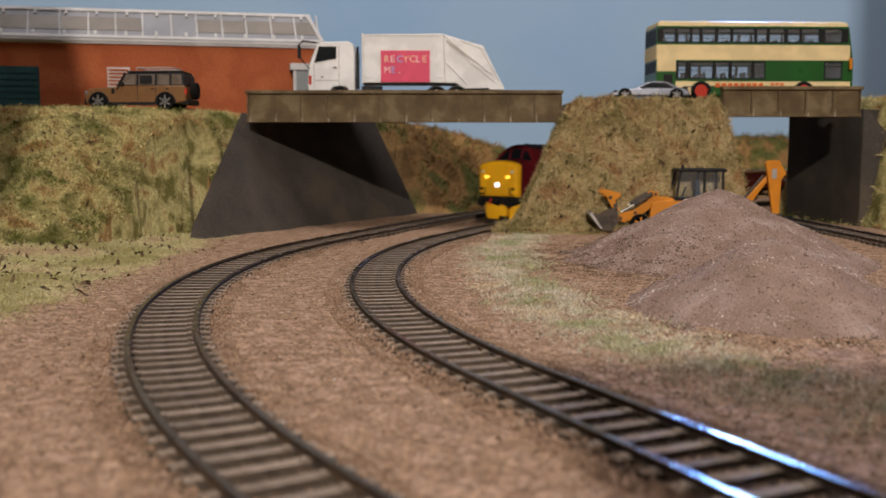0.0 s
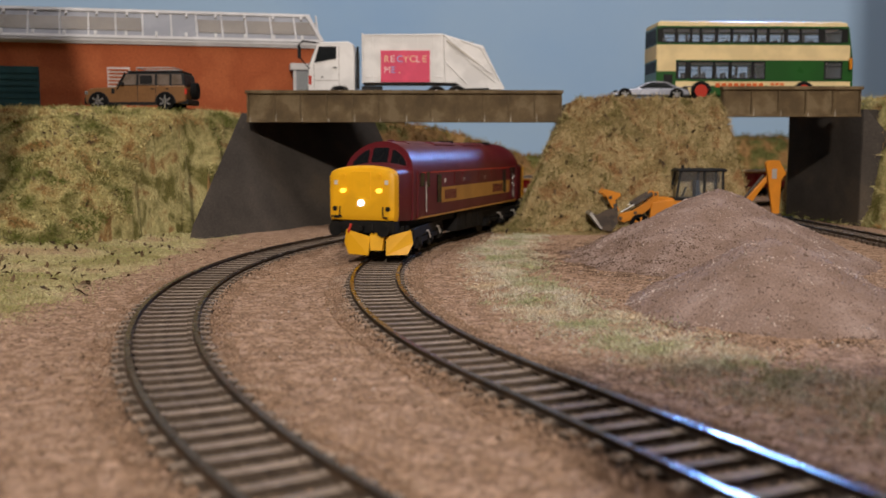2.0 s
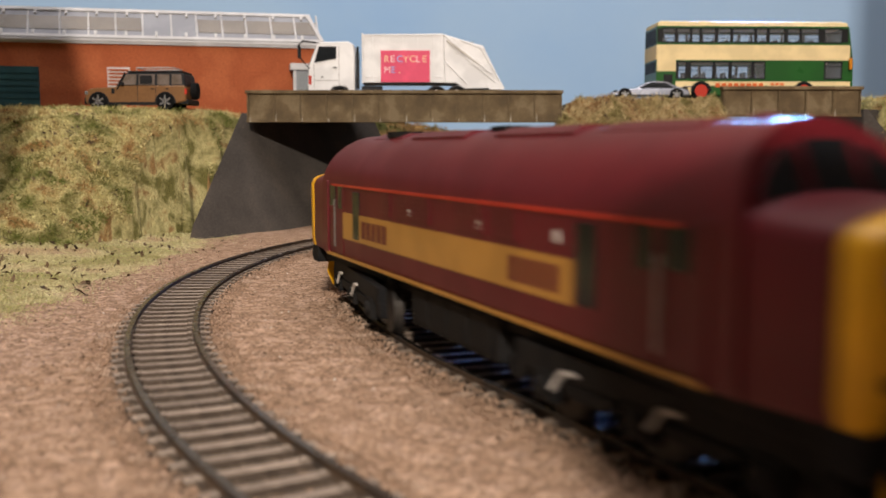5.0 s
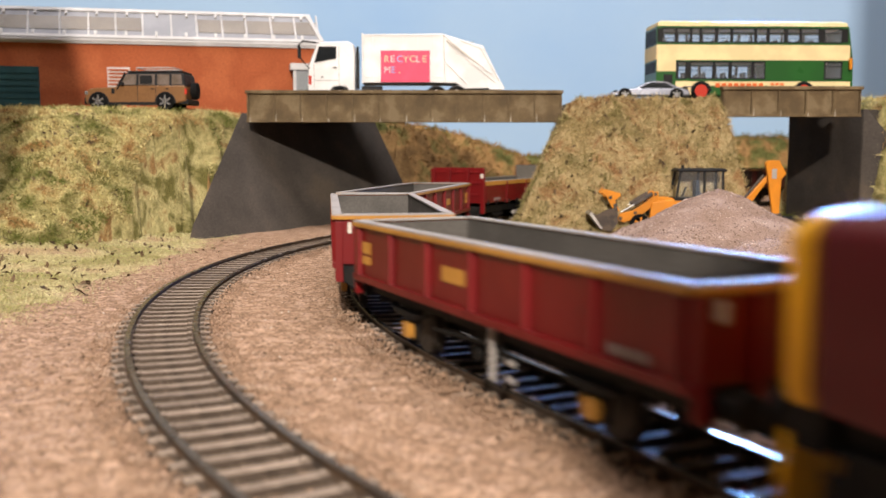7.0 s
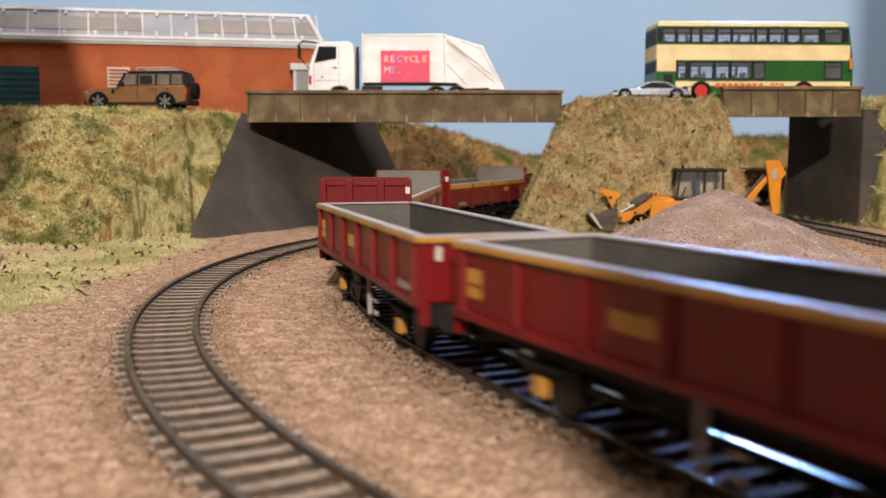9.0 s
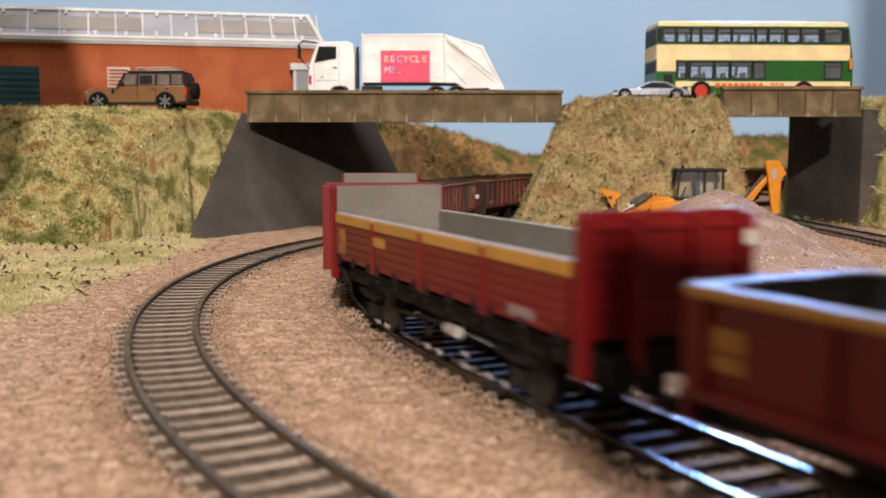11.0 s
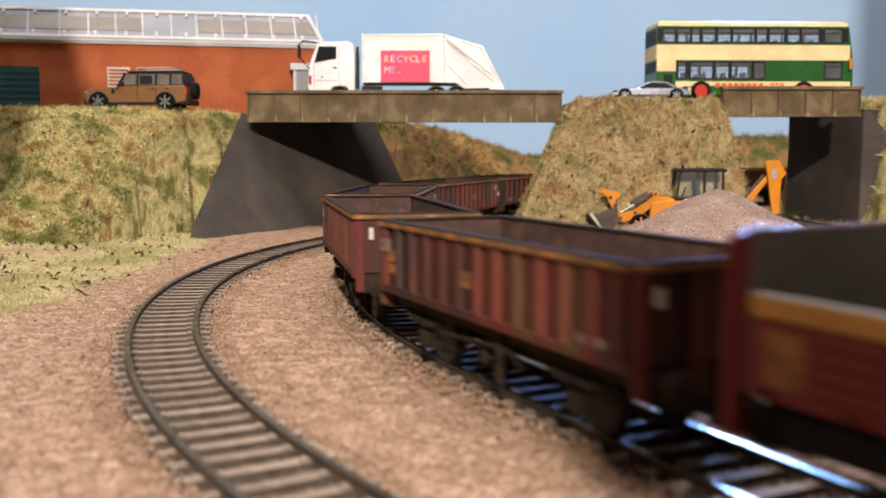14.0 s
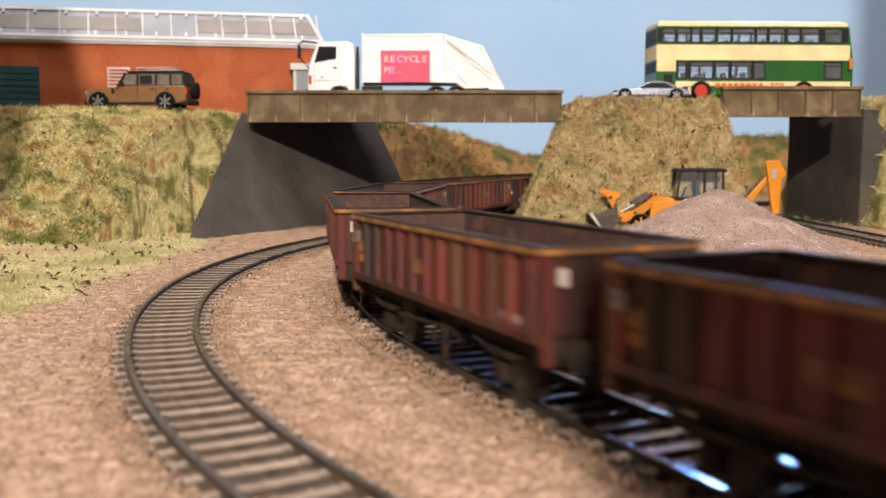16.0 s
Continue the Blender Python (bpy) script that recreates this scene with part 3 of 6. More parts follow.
def cab_end(loco, sgn, bg):
    """Nose, cab windows, lamps and snowplough of one end; sgn 1 faces forward."""
    def M(s):
        s.tf(Matrix.Translation((-4.0, 0, 0)))
        return s if sgn > 0 else s.tf(Matrix.Rotation(math.pi, 4, "Z"))

    def B(s):
        return M(s).tf(Matrix.Translation((-72 * sgn, 0, 0)))
    nose = part("nose", M(Shape().loft([nose_ring(96, -0.9, 42.8), nose_ring(117.5, 0, 42.0)])), P_maroon, loco, "maroon nose side and top", smooth=True)
    front = part("nose_front", M(Shape().loft([nose_ring(118.3, -0.06, 42.1), nose_ring(121.2, 0.0, 41.9), nose_ring(122.5, 0.5, 41.6), nose_ring(123.1, 1.6, 41.0), nose_ring(123.3, 3.2, 40.4)])), P_yellow, loco, "warning yellow nose front", smooth=True)
    for y in (-8.6, 8.6):
        ring = [(123.2, y + 1.3 * math.cos(a), 31.0 + 1.05 * math.sin(a)) for a in np.linspace(0, 2 * math.pi, 14, endpoint=False)]
        ring2 = [(124.0, p[1], p[2]) for p in ring]
        if sgn > 0:
            part("marker_lamp", M(Shape().loft([ring, ring2])), P_lampY, front, "glowing yellow marker lamp")
        else:
            part("tail_lamp", M(Shape().loft([ring, ring2])), P_lampR, front, "red tail lamp")
        for zz, yy in ((23.0, 12.6), (37.4, 8.4)):
            part("lamp_bracket", M(Shape().cyl((math.copysign(yy, y), zz), "x", 1.15, 123.0, 123.75, 10)), P_black if zz < 30 else P_yellow, front)
        part("warning_panel", M(Shape().box(123.2, 123.5, math.copysign(12.0, y) - 0.8, math.copysign(12.0, y) + 0.8, 33.6, 35.6)), P_chalk, front, "small white and red warning label")
        part("jumper_cable", M(Shape().rod((123.4, math.copysign(10.2, y), 24.0), (124.0, math.copysign(10.4, y), 19.6), 0.35).rod((124.0, math.copysign(10.4, y), 19.6), (123.6, math.copysign(12.6, y), 19.0), 0.35)), P_black, front)
    part("headlamp", M(Shape().cyl((0, 25.6), "x", 1.4, 123.0, 124.2, 16)), P_lampW if sgn > 0 else P_black, front, "bright white headlamp" if sgn > 0 else "unlit headlamp")
    part("nose_door", M(Shape().box(122.9, 123.5, -4.6, 4.6, 27.6, 39.6)), P_yellow, front, bevel=0.25)
    bars("number_bar", front, P_black, -12.6, -7.6, 123.2, 19.2, 20.4, 5, "y", 0.12) if sgn > 0 else None
    # windscreen panes lie on the slanted cab front
    slant = lambda z: 97 + 6 * min(max((53 - z) / 13, 0), 1)
    for poly in ([(-4.0, 43.2), (4.0, 43.2), (4.0, 49.4), (3.4, 50.0), (-3.4, 50.0), (-4.0, 49.4)],
                 [(5.6, 43.0), (13.2, 41.8), (13.0, 43.4), (11.0, 46.0), (8.2, 48.2), (6.1, 49.2), (5.6, 48.8)],
                 [(-5.6, 43.0), (-13.2, 41.8), (-13.0, 43.4), (-11.0, 46.0), (-8.2, 48.2), (-6.1, 49.2), (-5.6, 48.8)]):
        cy, cz = sum(p[0] for p in poly) / len(poly), sum(p[1] for p in poly) / len(poly)
        big = [(cy + (y - cy) * 1.1, cz + (z - cz) * 1.1) for y, z in poly]
        fr = part("window_frame", M(Shape().loft([[(slant(z) - 0.3, y, z) for y, z in big], [(slant(z) + 0.25, y, z) for y, z in big]])), P_maroon, loco)
        part("windscreen", M(Shape().loft([[(slant(z) + 0.1, y, z) for y, z in poly], [(slant(z) + 0.42, y, z) for y, z in poly]])), P_glassdark, fr, "dark cab windscreen")
        part("wiper", M(Shape().rod((slant(cz - 3) + 0.6, cy, cz - 3.6), (slant(cz + 1) + 0.6, cy + 1.6, cz + 1.0), 0.14, 4)), P_black, fr)
    for side in (-1, 1):
        y = side * 17.05
        part("cab_window", M(Shape().box(87.5, 93.5, y - 0.15, y + 0.15, 32.0, 38.2)), P_glassdark, loco, "dark cab side window", bevel=0.3)
        part("cab_door", M(Shape().box(79.5, 85.8, y - 0.12, y + 0.12, 18, 38.4)), P_maroon, loco, "maroon cab door", bevel=0.1)
        part("door_window", M(Shape().box(80.6, 84.6, y - 0.2, y + 0.2, 31.5, 38.5)), P_glassdark, loco)
        part("handrail", M(Shape().rod((86.7, y + side * 0.6, 20), (86.7, y + side * 0.6, 34), 0.25)), P_steel, loco)
        part("corner_pillar", M(Shape().box(95.4, 97.6, side * 16.5 - 0.9, side * 16.5 + 0.9, 17.4, 39.5)), P_maroon, loco, bevel=0.3)
    beam = part("buffer_beam", M(Shape().box(116, 122.4, -15.2, 15.2, 12.0, 17.6)), P_black, loco, "black buffer beam", bevel=0.4)
    for side in (-1, 1):
        part("buffer", M(Shape().cyl((side * 11.3, 14.2), "x", 1.5, 122, 125.6, 12).cyl((side * 11.3, 14.2), "x", 3.2, 125.6, 126.5, 16)), P_black, beam, "round black buffer", smooth=True)
        part("hose", M(Shape().rod((123, side * 5.2, 16.2), (124.4, side * 5.6, 13.4), 0.6).rod((124.4, side * 5.6, 13.4), (123.2, side * 6.4, 11.4), 0.6)), P_redspot if side < 0 else P_black, beam)
        part("plough_blade", B(Shape().loft([[(122.6, side * 3.6, 10.8), (121.6, side * 14.6, 13.8), (121.4, side * 15.6, 8.0), (122.6, side * 13.4, 3.0), (124.2, side * 4.0, 2.6)],
                                             [(123.4, side * 3.6, 10.8), (122.4, side * 14.6, 13.8), (122.2, side * 15.6, 8.0), (123.4, side * 13.4, 3.0), (125.0, side * 4.0, 2.6)]])), P_yellow, bg, "yellow snowplough blade")
    part("plough_blade", B(Shape().loft([[(122.5, -3.0, 12.6), (122.5, 3.0, 12.6), (123.5, 2.8, 4.6), (123.5, -2.8, 4.6)], [(125.4, -3.2, 11.6), (125.4, 3.2, 11.6), (127.0, 2.6, 5.0), (127.0, -2.6, 5.0)]])), P_yellow, bg, "yellow centre snowplough")
    part("coupling", M(Shape().box(118, 125.0, -1.0, 1.0, 13.4, 15.4)), P_black, beam)


def locomotive():
    t = thing("diesel_locomotive", "maroon diesel locomotive with gold band and yellow nose", "locomotive")
    slant = lambda z: 93.0 + 6 * min(max((53 - z) / 13, 0), 1)
    part("body", Shape().loft([body_ring(lambda z: -slant(z)), body_ring(lambda z: -87), body_ring(lambda z: 87), body_ring(slant)]), P_maroon, t, "maroon body shell", smooth=True)
    for side in (-1, 1):
        y = side * 17.04
        band = part("gold_band", Shape().box(-76, 58, y - 0.12, y + 0.12, 23.0, 30.6), P_gold, t, "gold band along the side")
        bars("letter_bar", band, P_maroon, 34, 54, y + side * 0.12, 24.4, 29.2, 5, "x", side * 0.08)
        bars("letter_bar", band, P_maroon, -58, -36, y + side * 0.12, 24.4, 29.2, 5, "x", side * 0.08)
        part("sill_line", Shape().box(-93, 93, y - 0.35, y + 0.12, 16.9, 17.7), P_gold, t, "thin orange sill line")
        part("cantrail_line", Shape().box(-87, 87, y - 0.35, y + 0.1, 38.0, 38.6), P_redspot, t, "thin orange line under the roof")
        for x0, x1 in ((28, 38), (8, 24), (-28, -6), (-42, -33)):
            gr = part("side_grille", Shape().box(x0, x1, y - 0.15, y + 0.12, 31.6, 38.0), P_maroon, t, "maroon body side grille")
            for k in range(5):
                part("slat", Shape().box(x0 + 0.5, x1 - 0.5, y, y + side * 0.28, 32.1 + k * 1.2, 32.7 + k * 1.2), P_maroon, gr)
        for x0 in (59, -66):
            part("engine_window", Shape().box(x0, x0 + 6.4, y - 0.15, y + 0.3, 23.4, 37), P_glassdark, t, "dark side window", bevel=0.2)
        for x0 in (52, 20, -20):
            part("data_panel", Shape().box(x0, x0 + 1.4, y, y + side * 0.22, 33, 35), P_chalk, t, "small pale label")
    for x0, x1, w in ((50, 77, 7), (9, 42, 8), (-42, -8, 8), (-77, -53, 7)):
        part("roof_panel", Shape().loft([[(x0, -w, 48.8), (x1, -w, 48.8), (x1, w, 48.8), (x0, w, 48.8)], [(x0, -w, 51.8), (x1, -w, 51.8), (x1, w, 51.8), (x0, w, 51.8)], [(x0 + 1, -w + 3, 53.25), (x1 - 1, -w + 3, 53.25), (x1 - 1, w - 3, 53.25), (x0 + 1, w - 3, 53.25)]]), P_maroon, t, "raised roof hatch", smooth=False)
    part("roof_fan", Shape().cyl((-62, 0), "z", 7.5, 52.2, 53.7, 20), P_black, t, "round black roof fan grille")
    part("exhaust", Shape().box(-4, 4, -3, 3, 52.6, 53.9), P_black, t)
    part("horn", Shape().ball((83, 0, 53.0), 2.4, 2.0, 1.0), P_maroon, t)
    part("underframe", Shape().box(-111, 111, -13, 13, 13.0, 17.2).box(-25, 25, -14.5, 14.5, 6.0, 17.2), P_black, t, "black underframe and fuel tanks", bevel=0.5)
    for side in (-1, 1):
        for k in range(4):
            part("tank_door", Shape().box(-23 + k * 11.8, -14 + k * 11.8, side * 14.5 - 0.3, side * 14.5 + 0.3, 7.5, 15), P_black, t)
    cab_end(t, 1, bogie(t, 72))
    cab_end(t, -1, bogie(t, -72))
    return t


def running_gear(t, hl, base, material, boxes, wz=5.9):
    """Solebars, axle guards, springs, buffers and wheels of a two-axle wagon."""
    part("solebar", Shape().box(-hl + 1, hl - 1, 12.0, 13.4, 11.5, 15.5), material, t)
    part("solebar", Shape().box(-hl + 1, hl - 1, -13.4, -12.0, 11.5, 15.5), material, t)
    part("floor_frame", Shape().box(-hl + 1, hl - 1, -12, 12, 12.5, 15.2).box(-base / 2 + 8, base / 2 - 8, -1.5, 1.5, 7, 12.5), material, t)
    for ax in (-base / 2, base / 2):
        for side in (-1, 1):
            y = side * 12.6
            g = part("axle_guard", Shape().prism([(ax - 5.2, 12), (ax - 2.2, 3.6), (ax + 2.2, 3.6), (ax + 5.2, 12)], "y", y - 0.5, y + 0.5), material, t)
            part("leaf_spring", Shape().prism([(ax - 9.5, 10.6), (ax - 5, 9.0), (ax + 5, 9.0), (ax + 9.5, 10.6), (ax + 5, 10.3), (ax - 5, 10.3)], "y", y + side * 0.2, y + side * 2.2), material, g)
            part("axle_box", Shape().box(ax - 1.7, ax + 1.7, y, y + side * 2.4, 4.2, 7.8), boxes if side < 0 else material, g, "yellow axle box" if boxes is not material else "", bevel=0.3)
        wheelset(t, ax, wz, wz)
    for e in (-1, 1):
        part("headstock", Shape().box(min(e * hl, e * (hl - 2)), max(e * hl, e * (hl - 2)), -15, 15, 10.5, 15.5), material, t, bevel=0.2)
        for side in (-1, 1):
            part("buffer", Shape().cyl((side * 11.3, 13.0), "x", 1.4, e * hl, e * (hl + 4.5), 12).cyl((side * 11.3, 13.0), "x", 3.0, e * (hl + 4.5), e * (hl + 5.3), 14), material, t, "round buffer", smooth=True)
        part("coupling", Shape().box(min(e * hl, e * (hl + 7)), max(e * hl, e * (hl + 7)), -2.4, 2.4, 6.2, 7.2).box(e * (hl + 6.5) - 0.5, e * (hl + 6.5) + 0.5, -4.5, 4.5, 6.0, 8.2).box(min(e * hl, e * (hl - 6)), max(e * hl, e * (hl - 6)), -1, 1, 6.5, 12), P_black, t, "black hook coupling")


def box_wagon(name, label, hl, shell, inner, rim, stripe, frame_mat, boxes, ribs, z1=30.2, letters=None, chalk=None, base=78):
    t = thing(name, label, "wagon", group="wagons of the train")
    hw, z0 = 16.6, 16.0
    for side in (-1, 1):
        y = side * hw
        p = part("side_wall", Shape().box(-hl, hl, min(y, y - side * 1.0), max(y, y - side * 1.0), z0, z1 - 0.5), shell, t)
        part("inner_lining", Shape().box(-hl + 1, hl - 1, min(y - side * 1.0, y - side * 1.4), max(y - side * 1.0, y - side * 1.4), z0, z1 - 0.6), inner, t, "inside lining")
        for k in range(ribs):
            x = -hl + 3 + (2 * hl - 6) * k / (ribs - 1)
            part("rib", Shape().prism([(x - 1.2, y), (x + 1.2, y), (x + 0.8, y + side * 1.1), (x - 0.8, y + side * 1.1)], "z", z0 - 0.4, z1 - 1.8), shell, p)
        part("top_stripe", Shape().box(-hl, hl, min(y - side * 0.9, y + side * 1.25), max(y - side * 0.9, y + side * 1.25), z1 - 1.35, z1 - 0.2), stripe, p, "gold painted top rail", bevel=0.2)
        part("top_rim", Shape().box(-hl, hl, min(y - side * 1.7, y + side * 1.1), max(y - side * 1.7, y + side * 1.1), z1 - 0.2, z1 + 0.25), rim, p, "worn top edge")
        part("bottom_rail", Shape().box(-hl, hl, min(y - side * 0.9, y + side * 1.1), max(y - side * 0.9, y + side * 1.1), z0 - 1.2, z0 + 0.5), shell, p, bevel=0.15)
        yy = y + side * 0.05
        if letters:
            for a, b, lo, hi, n in ((-hl * 0.21, -hl * 0.04, 21.0, 24.2, 4), (-hl * 0.93, -hl * 0.84, 19.5, 21.6, 2), (-hl * 0.93, -hl * 0.84, 22.2, 25.2, 2)):
                bars("letter_bar", p, letters, a, b, y, lo, hi, n, "x", side * 0.35)
        if chalk:
            bars("letter_bar", p, P_faint, hl * 0.70, hl * 0.86, y, 17.2, 18.8, 4, "x", side * 0.3)
        if chalk is P_dullchalk:
            part("data_panel", Shape().box(-hl * 0.97, -hl * 0.90, min(y, y + side * 1.2), max(y, y + side * 1.2), 24.5, 27.5), chalk, p, "small pale label")
    for e in (-1, 1):
        x = e * hl
        p = part("end_wall", Shape().box(min(x, x - e), max(x, x - e), -hw + 1, hw - 1, z0, z1 - 0.5), shell, t)
        part("inner_lining", Shape().box(min(x - e, x - e * 1.4), max(x - e, x - e * 1.4), -hw + 1.4, hw - 1.4, z0, z1 - 0.6), inner, t)
        for yy in (-15.8, -5.5, 5.5, 15.8):
            part("end_post", Shape().box(min(x, x + e * 1.2), max(x, x + e * 1.2), yy - 1.1, yy + 1.1, 11.0, z1 - 1.8), shell, p, bevel=0.15)
        part("top_stripe", Shape().box(min(x - e * 0.9, x + e * 1.2), max(x - e * 0.9, x + e * 1.2), -hw, hw, z1 - 1.35, z1 - 0.2), stripe, p, bevel=0.2)
        part("top_rim", Shape().box(min(x - e * 1.7, x + e * 1.1), max(x - e * 1.7, x + e * 1.1), -hw + 1.8, hw - 1.8, z1 - 0.2, z1 + 0.25), rim, p)
        part("end_label", Shape().box(min(x, x + e * 0.3), max(x, x + e * 0.3), 9.5, 12.5, 20.5, 22.8), P_chalk if chalk else shell, p, "small pale label")
        part("lamp_iron", Shape().box(min(x, x + e * 1.3), max(x, x + e * 1.3), -13.2, -12.2, 25, 28), P_chalk if chalk else frame_mat, p)
    part("inner_floor", Shape().box(-hl + 1.4, hl - 1.4, -hw + 1.4, hw - 1.4, z0, z0 + 0.4), inner, t)
    running_gear(t, hl, base, frame_mat, boxes)
    return t


def brake_fittings(t, hl, material, pale=None, steps=False):
    for side in (-1, 1):
        y = side * 14
        part("brake_lever", Shape().rod((-24, y, 8.6), (8, y, 10.4), 0.5).rod((8, y, 10.4), (12, y, 8.0), 0.45), material, t)
        if steps:
            for x, z in ((-37, 3.6), (-30, 3.6), (-2, 3.6), (5, 3.6), (19, 3.4), (19, 5.8), (31, 3.6), (38, 3.6)):
                part("brake_shoe", Shape().box(x - 1.0, x + 1.0, min(y, y + side * 0.7), max(y, y + side * 0.7), z - 0.5, z + 0.5), pale, t, "white painted brake end", bevel=0.2)
            part("air_tank", Shape().cyl((y, 9.6), "x", 1.3, 9, 15, 12), pale, t, "small white air tank", smooth=True)
        else:
            part("ladder_post", Shape().box(4.2, 5.4, min(y, y + side * 1.0), max(y, y + side * 1.0), 3.2, 15.2), pale or material, t, "post below the side")
            if pale:
                part("brake_shoe", Shape().box(10.5, 13.5, min(y, y + side * 0.8), max(y, y + side * 0.8), 4.2, 5.4).box(10.5, 13.5, min(y, y + side * 0.8), max(y, y + side * 0.8), 7.6, 8.6), pale, t, "white painted brake gear", bevel=0.15)
        part("brake_wheel", Shape().cyl((-2, 7.2), "y", 1.5, y, y + side * 0.6, 16), material, t, "brake hand wheel")
        part("brake_cylinder", Shape().cyl((7.0, 9), "x", 2.4, -22, -12, 12), material, t)
    part("brake_rigging", Shape().box(-38, 38, -4, -3, 6, 7.5).box(-38, 38, 3, 4, 6, 7.5).box(-14, -4, -7, 7, 6.5, 11), material, t)


def open_wagon():
    """The long red dropside wagon with tall ends."""
    hl = 68.2
    t = thing("dropside_wagon", "red dropside wagon with gold top band and tall grey lined ends", "wagon", group="wagons of the train")
    hw, z0, z1, ze = 16.6, 17.6, 30.4, 38.6
    r = random.Random(5)
    for side in (-1, 1):
        y = side * hw
        for k in range(4):
            a, b = -hl + 2 + (2 * hl - 4) * k / 4 + 0.5, -hl + 2 + (2 * hl - 4) * (k + 1) / 4 - 0.5
            d = part("drop_door", Shape().box(a, b, min(y, y - side * 0.8), max(y, y - side * 0.8), z0, z1), P_red, t, "red planked drop door")
            for j in range(5):
                za = z0 + 0.2 + (z1 - 2.8 - z0) / 5 * j
                part("plank", Shape().box(a + 0.2, b - 0.2, min(y, y + side * 0.35), max(y, y + side * 0.35), za, za + (z1 - 2.8 - z0) / 5 - 0.22), P_red, d)
            part("gold_edge", Shape().box(a, b, min(y - side * 0.9, y + side * 0.5), max(y - side * 0.9, y + side * 0.5), z1 - 2.5, z1), P_gold, d, "gold painted top edge", bevel=0.15)
            part("top_rim", Shape().box(a, b, min(y - side * 1.3, y + side * 0.3), max(y - side * 1.3, y + side * 0.3), z1 + 0.003, z1 + 0.35), P_rim, d, "worn pale top edge")
            part("inner_lining", Shape().box(a - 0.4, b + 0.4, min(y - side * 0.9, y - side * 1.3), max(y - side * 0.9, y - side * 1.3), z0, z1 - 0.1), P_grey, d)
            for xx in (a + 3, (a + b) / 2, b - 3):
                part("hinge", Shape().box(xx - 0.6, xx + 0.6, min(y, y + side * 0.9), max(y, y + side * 0.9), z0 - 1.0, z0 + 1.4), P_black, d)
                part("catch", Shape().box(xx - 0.6, xx + 0.6, min(y, y + side * 0.9), max(y, y + side * 0.9), z0 - 2.9, z0 - 2.1), P_black, d)
        for k in range(1, 4):
            x = -hl + 2 + (2 * hl - 4) * k / 4
            part("door_post", Shape().box(x - 0.8, x + 0.8, min(y - side, y + side * 0.8), max(y - side, y + side * 0.8), z0 - 1, z1 - 0.4), P_red, t, bevel=0.15)
        bars("letter_bar", t, P_dullgold, -63, -57, y, 19.5, 26.5, 2, "x", side * 0.5)
        bars("letter_bar", t, P_gold, -33, -24, y, 24.0, 26.4, 3, "x", side * 0.5)
        bars("letter_bar", t, P_faint, 44, 54, y, 18.6, 20.6, 3, "x", side * 0.5)
    for e in (-1, 1):
        x = e * hl
        p = part("tall_end", Shape().box(min(x, x - e * 1.2), max(x, x - e * 1.2), -hw, hw, z0, ze), P_red, t, "tall red end panel", bevel=0.2)
        part("inner_lining", Shape().box(min(x - e * 1.2, x - e * 1.6), max(x - e * 1.2, x - e * 1.6), -hw + 0.3, hw - 0.3, z0, ze - 0.2), P_grey, p, "grey inside of the end")
        for yy in (-16.2, -6.0, 6.0, 16.2):
            part("end_post", Shape().box(min(x, x + e * 1.8), max(x, x + e * 1.8), yy - 1.3, yy + 1.3, 11.5, ze - 0.8), P_red, p, bevel=0.2)
        for zz in (22, 29.0, 35.4):
            part("end_rail", Shape().box(min(x, x + e * 0.9), max(x, x + e * 0.9), -hw, hw, zz, zz + 1.2), P_red, p, bevel=0.15)
        part("end_label", Shape().box(min(x, x + e * 2.0), max(x, x + e * 2.0), 15.3, 17.0, 32.5, 35.0), P_chalk, p, "small pale label")
    part("inner_floor", Shape().box(-hl + 1.6, hl - 1.6, -hw + 1.3, hw - 1.3, z0 - 0.4, z0 + 0.2), P_grey, t)
    running_gear(t, hl, 84, P_black, P_black)
    brake_fittings(t, hl, P_black, P_rim, True)
    return t


TRAIN = []


def build_train():
    TRAIN.append((locomotive(), -542.6, 72))
    a = box_wagon("open_box_wagon", "red open box wagon with pale rim and grey lining", 67.5, P_red, P_dark, P_rim, P_gold, P_black, P_gold, 7, letters=P_gold, chalk=P_chalk)
    brake_fittings(a, 67.5, P_black, P_rim)
    o = open_wagon()
    w = box_wagon("weathered_box_wagon", "rusty maroon open box wagon with ribbed dirty sides", 50.5, P_rustred, P_rustin, P_rustframe, P_dullgold, P_rustframe, P_rustframe, 13, z1=31.7, base=62, letters=P_dullgold, chalk=P_dullchalk)
    brake_fittings(w, 50.5, P_rustframe)
    idle = Matrix()
    boxes = [a] + [copy_thing(a, idle) for _ in range(2)]
    TRAIN.extend(zip(boxes, (-742.3, -896.0, -1039.5), (39, 39, 39)))
    TRAIN.extend(((o, -1200.3, 42), (copy_thing(o, idle), -1352.2, 42)))
    rusty = [w] + [copy_thing(w, idle) for _ in range(8)]
    TRAIN.extend((q, -1492.6 - 120.2 * k, 31) for k, q in enumerate(rusty))


build_train()


